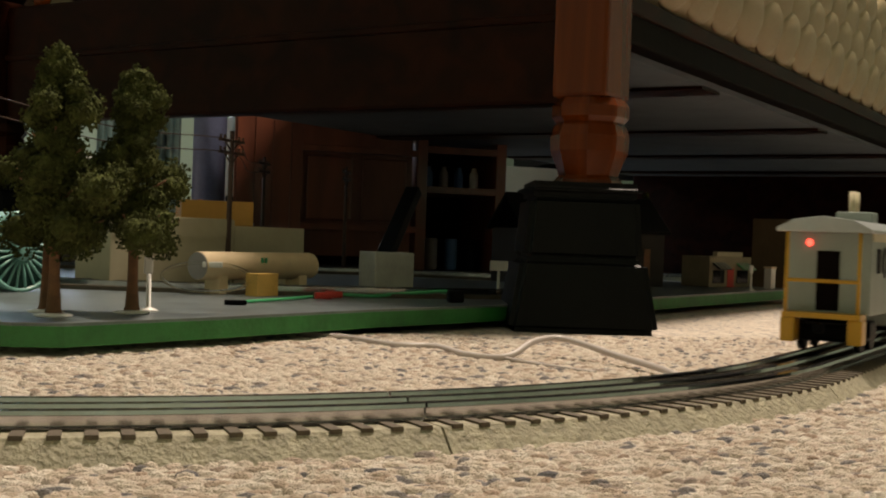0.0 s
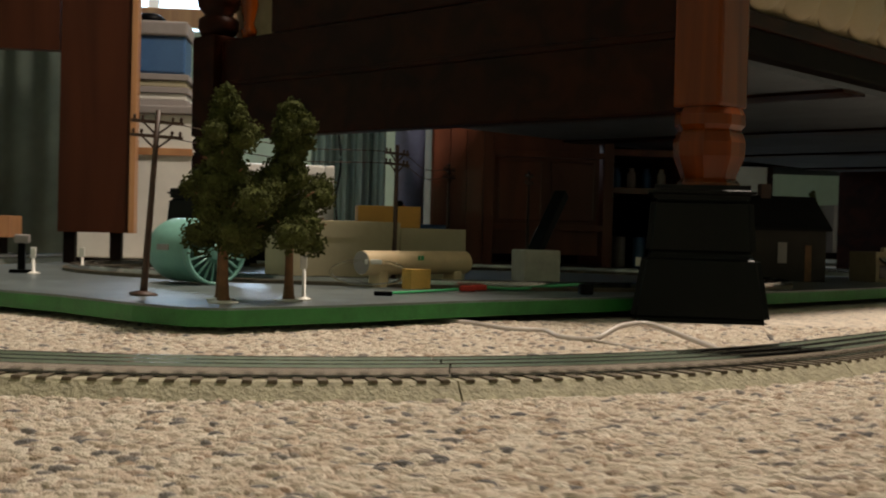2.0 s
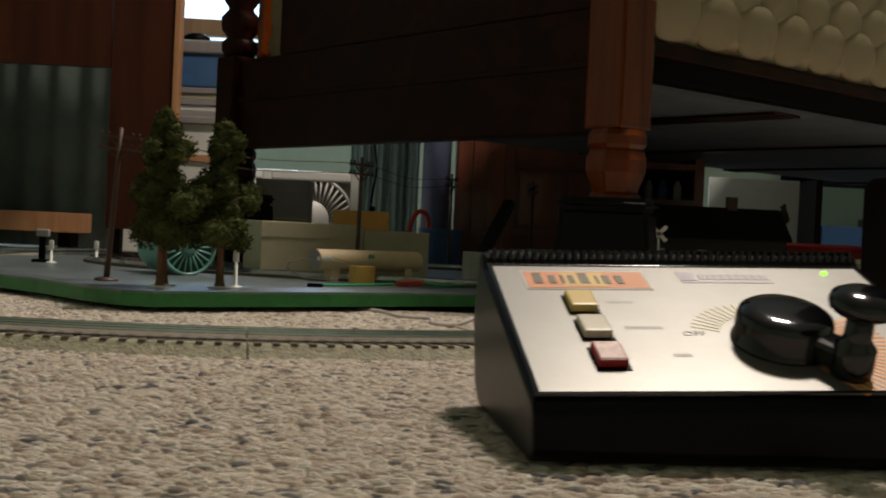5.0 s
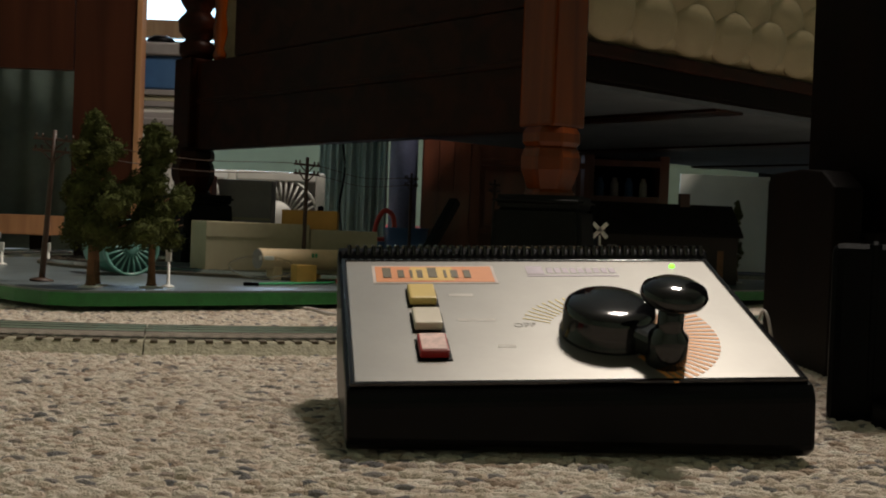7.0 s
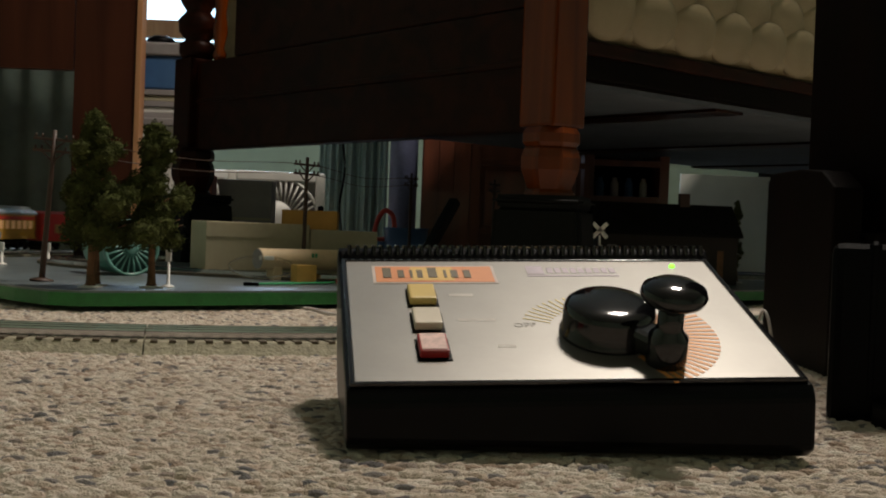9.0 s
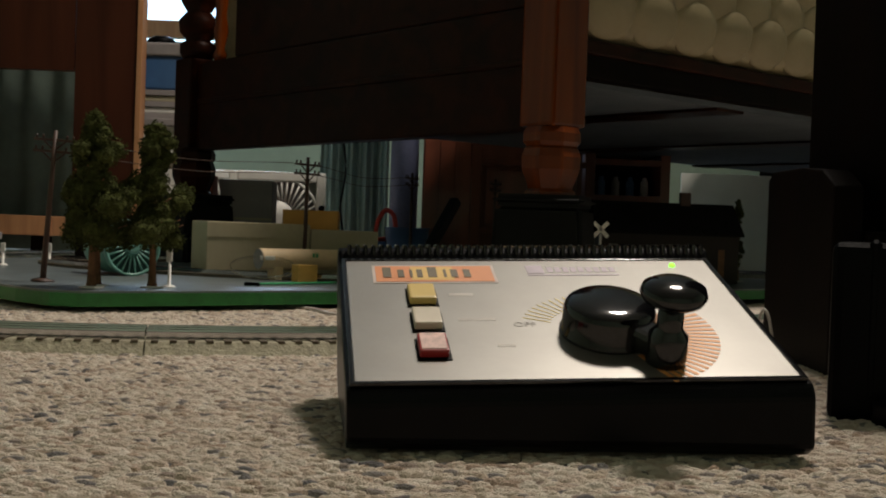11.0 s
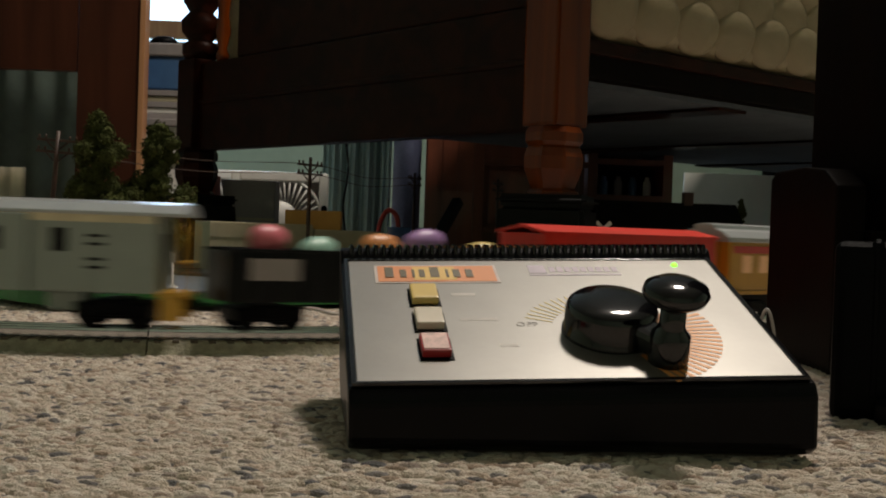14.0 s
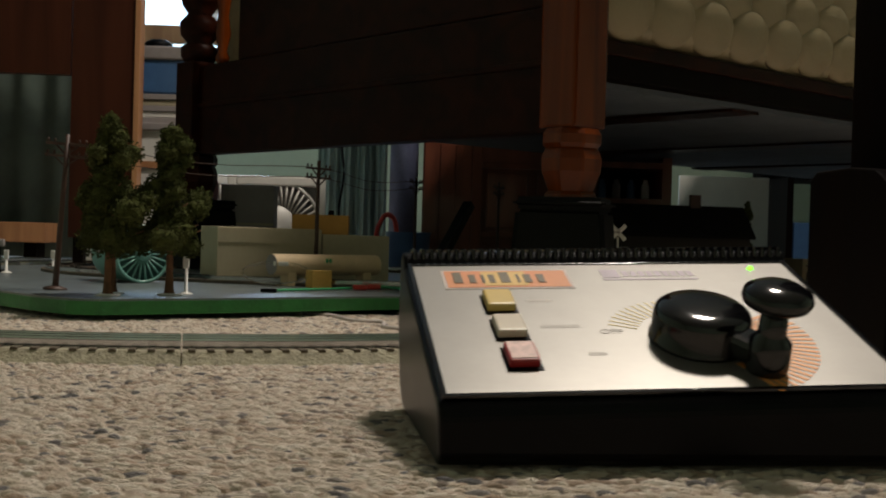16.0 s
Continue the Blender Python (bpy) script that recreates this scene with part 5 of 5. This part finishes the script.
def engine():
    c = thing("diesel_engine", "black toy freight engine with long hood and stepped roof", "train engine")
    L = 0.14
    part("hood", box(-L + 0.004, -0.021, 0.03, L - 0.05, 0.021, 0.082, 0.004), ENGINE, c)
    part("nose", box(L - 0.05, -0.022, 0.03, L - 0.004, 0.022, 0.068, 0.006), ENGINE, c)
    part("cab", box(L - 0.085, -0.0265, 0.03, L - 0.045, 0.0265, 0.092, 0.004), ENGINE, c)
    part("cab_roof", side_prism([(-0.027, 0.09), (-0.02, 0.095), (0.02, 0.095), (0.027, 0.09)], L - 0.09, L - 0.04), ENGINE, c)
    for sy in (-1, 1):
        part("cab_window", box(L - 0.078, sy * 0.0266, 0.07, L - 0.054, sy * 0.0272, 0.084), GLOSSBLACK, c)
    part("deck", box(-L, -0.0275, 0.025, L, 0.0275, 0.0305, 0.0008), ENGINE, c)
    part("walkway_edge", box(-L, -0.0282, 0.026, L, 0.0282, 0.0295), GREYBOX, c, "dull grey walkway edge")
    for x0, x1, z in ((-0.13, -0.08, 0.09), (-0.07, -0.02, 0.088), (0.0, 0.05, 0.0865)):
        part("roof_housing", box(x0, -0.017, 0.081, x1, 0.017, z, 0.003), SILVER if x0 < -0.1 else ENGINE, c)
    for k in range(4):
        part("roof_fan", lathe([(0.006, 0.0), (0.006, 0.003), (0.005, 0.004)], 18, pose(-0.12 + 0.0125 * k, 0, 0.09)), BLACK, c)
    for z in (0.045, 0.052):
        part("handrail", rod((-L + 0.004, -0.0265, z), (L - 0.09, -0.0265, z), 0.0008, 6), SILVER, c)
    for k in range(10):
        part("stanchion", rod((-L + 0.01 + 0.019 * k, -0.0265, 0.03), (-L + 0.01 + 0.019 * k, -0.0265, 0.052), 0.0007, 5), ENGINE, c)
    part("fuel_tank", box(-0.04, -0.022, 0.007, 0.035, 0.022, 0.025, 0.004), BLACK, c)
    part("headlight", lathe([(0.003, 0), (0.003, 0.002)], 12, pose(L - 0.004, 0, 0.06, 0, 90, 0)), glow("warm_headlight", (1.0, 0.85, 0.6), 1.5), c, "lit headlight")
    for sx in (-1, 1):
        part("pilot", box(sx * (L - 0.004), -0.025, 0.004, sx * L, 0.025, 0.026, 0.001), BLACK, c)
    truck(c, -0.088, 0.038)
    truck(c, 0.088, 0.038)
    couplers(c, L)
    return c


# each car with its middle's distance behind the boxcar's front, and half its truck spacing
TRAIN = [(engine(), 0.503, 0.088), (coach(), 0.168, 0.1), (boxcar(), -0.115, 0.08), (gondola(), -0.3585, 0.088), (caboose(), -0.618, 0.075)]

# boxcar front along the line, by time
RUN = [(0.0, -5.655), (2.0, -4.87), (5.0, -3.72), (7.0, -2.86), (8.0, -2.43), (9.0, -1.998), (10.0, -1.47), (11.0, -0.88), (11.8, -0.435), (12.2, -0.255), (12.5, -0.125), (13.0, 0.116), (13.3, 0.27), (13.5, 0.374), (14.0, 0.634), (14.5, 0.904), (15.0, 1.17), (16.0, 1.7)]


def fit_height(car, f):
    """Bring a car's height to its true proportion to its length."""
    for o in car.children_recursive:
        o.data.transform(Matrix.Diagonal((1, 1, f, 1)))


for (car, _, _), f in zip(TRAIN, (1.0, 0.96, 0.925, 1.0, 1.11)):
    fit_height(car, f)


def run_at(t):
    for (t0, a), (t1, b) in zip(RUN, RUN[1:]):
        if t <= t1:
            return a + (b - a) * (t - t0) / (t1 - t0)
    return RUN[-1][1]


def motions():
    for car, behind, half in TRAIN:
        rows = []
        for i in range(81):
            t = i * 0.2
            s = run_at(t) + behind
            (x0, y0), _ = arc_point(s - half)
            (x1, y1), _ = arc_point(s + half)
            rows.append((t, pose((x0 + x1) / 2, (y0 + y1) / 2, RAIL_Z, 0, 0, math.degrees(math.atan2(y1 - y0, x1 - x0)))))
        walk(car, rows)


motions()
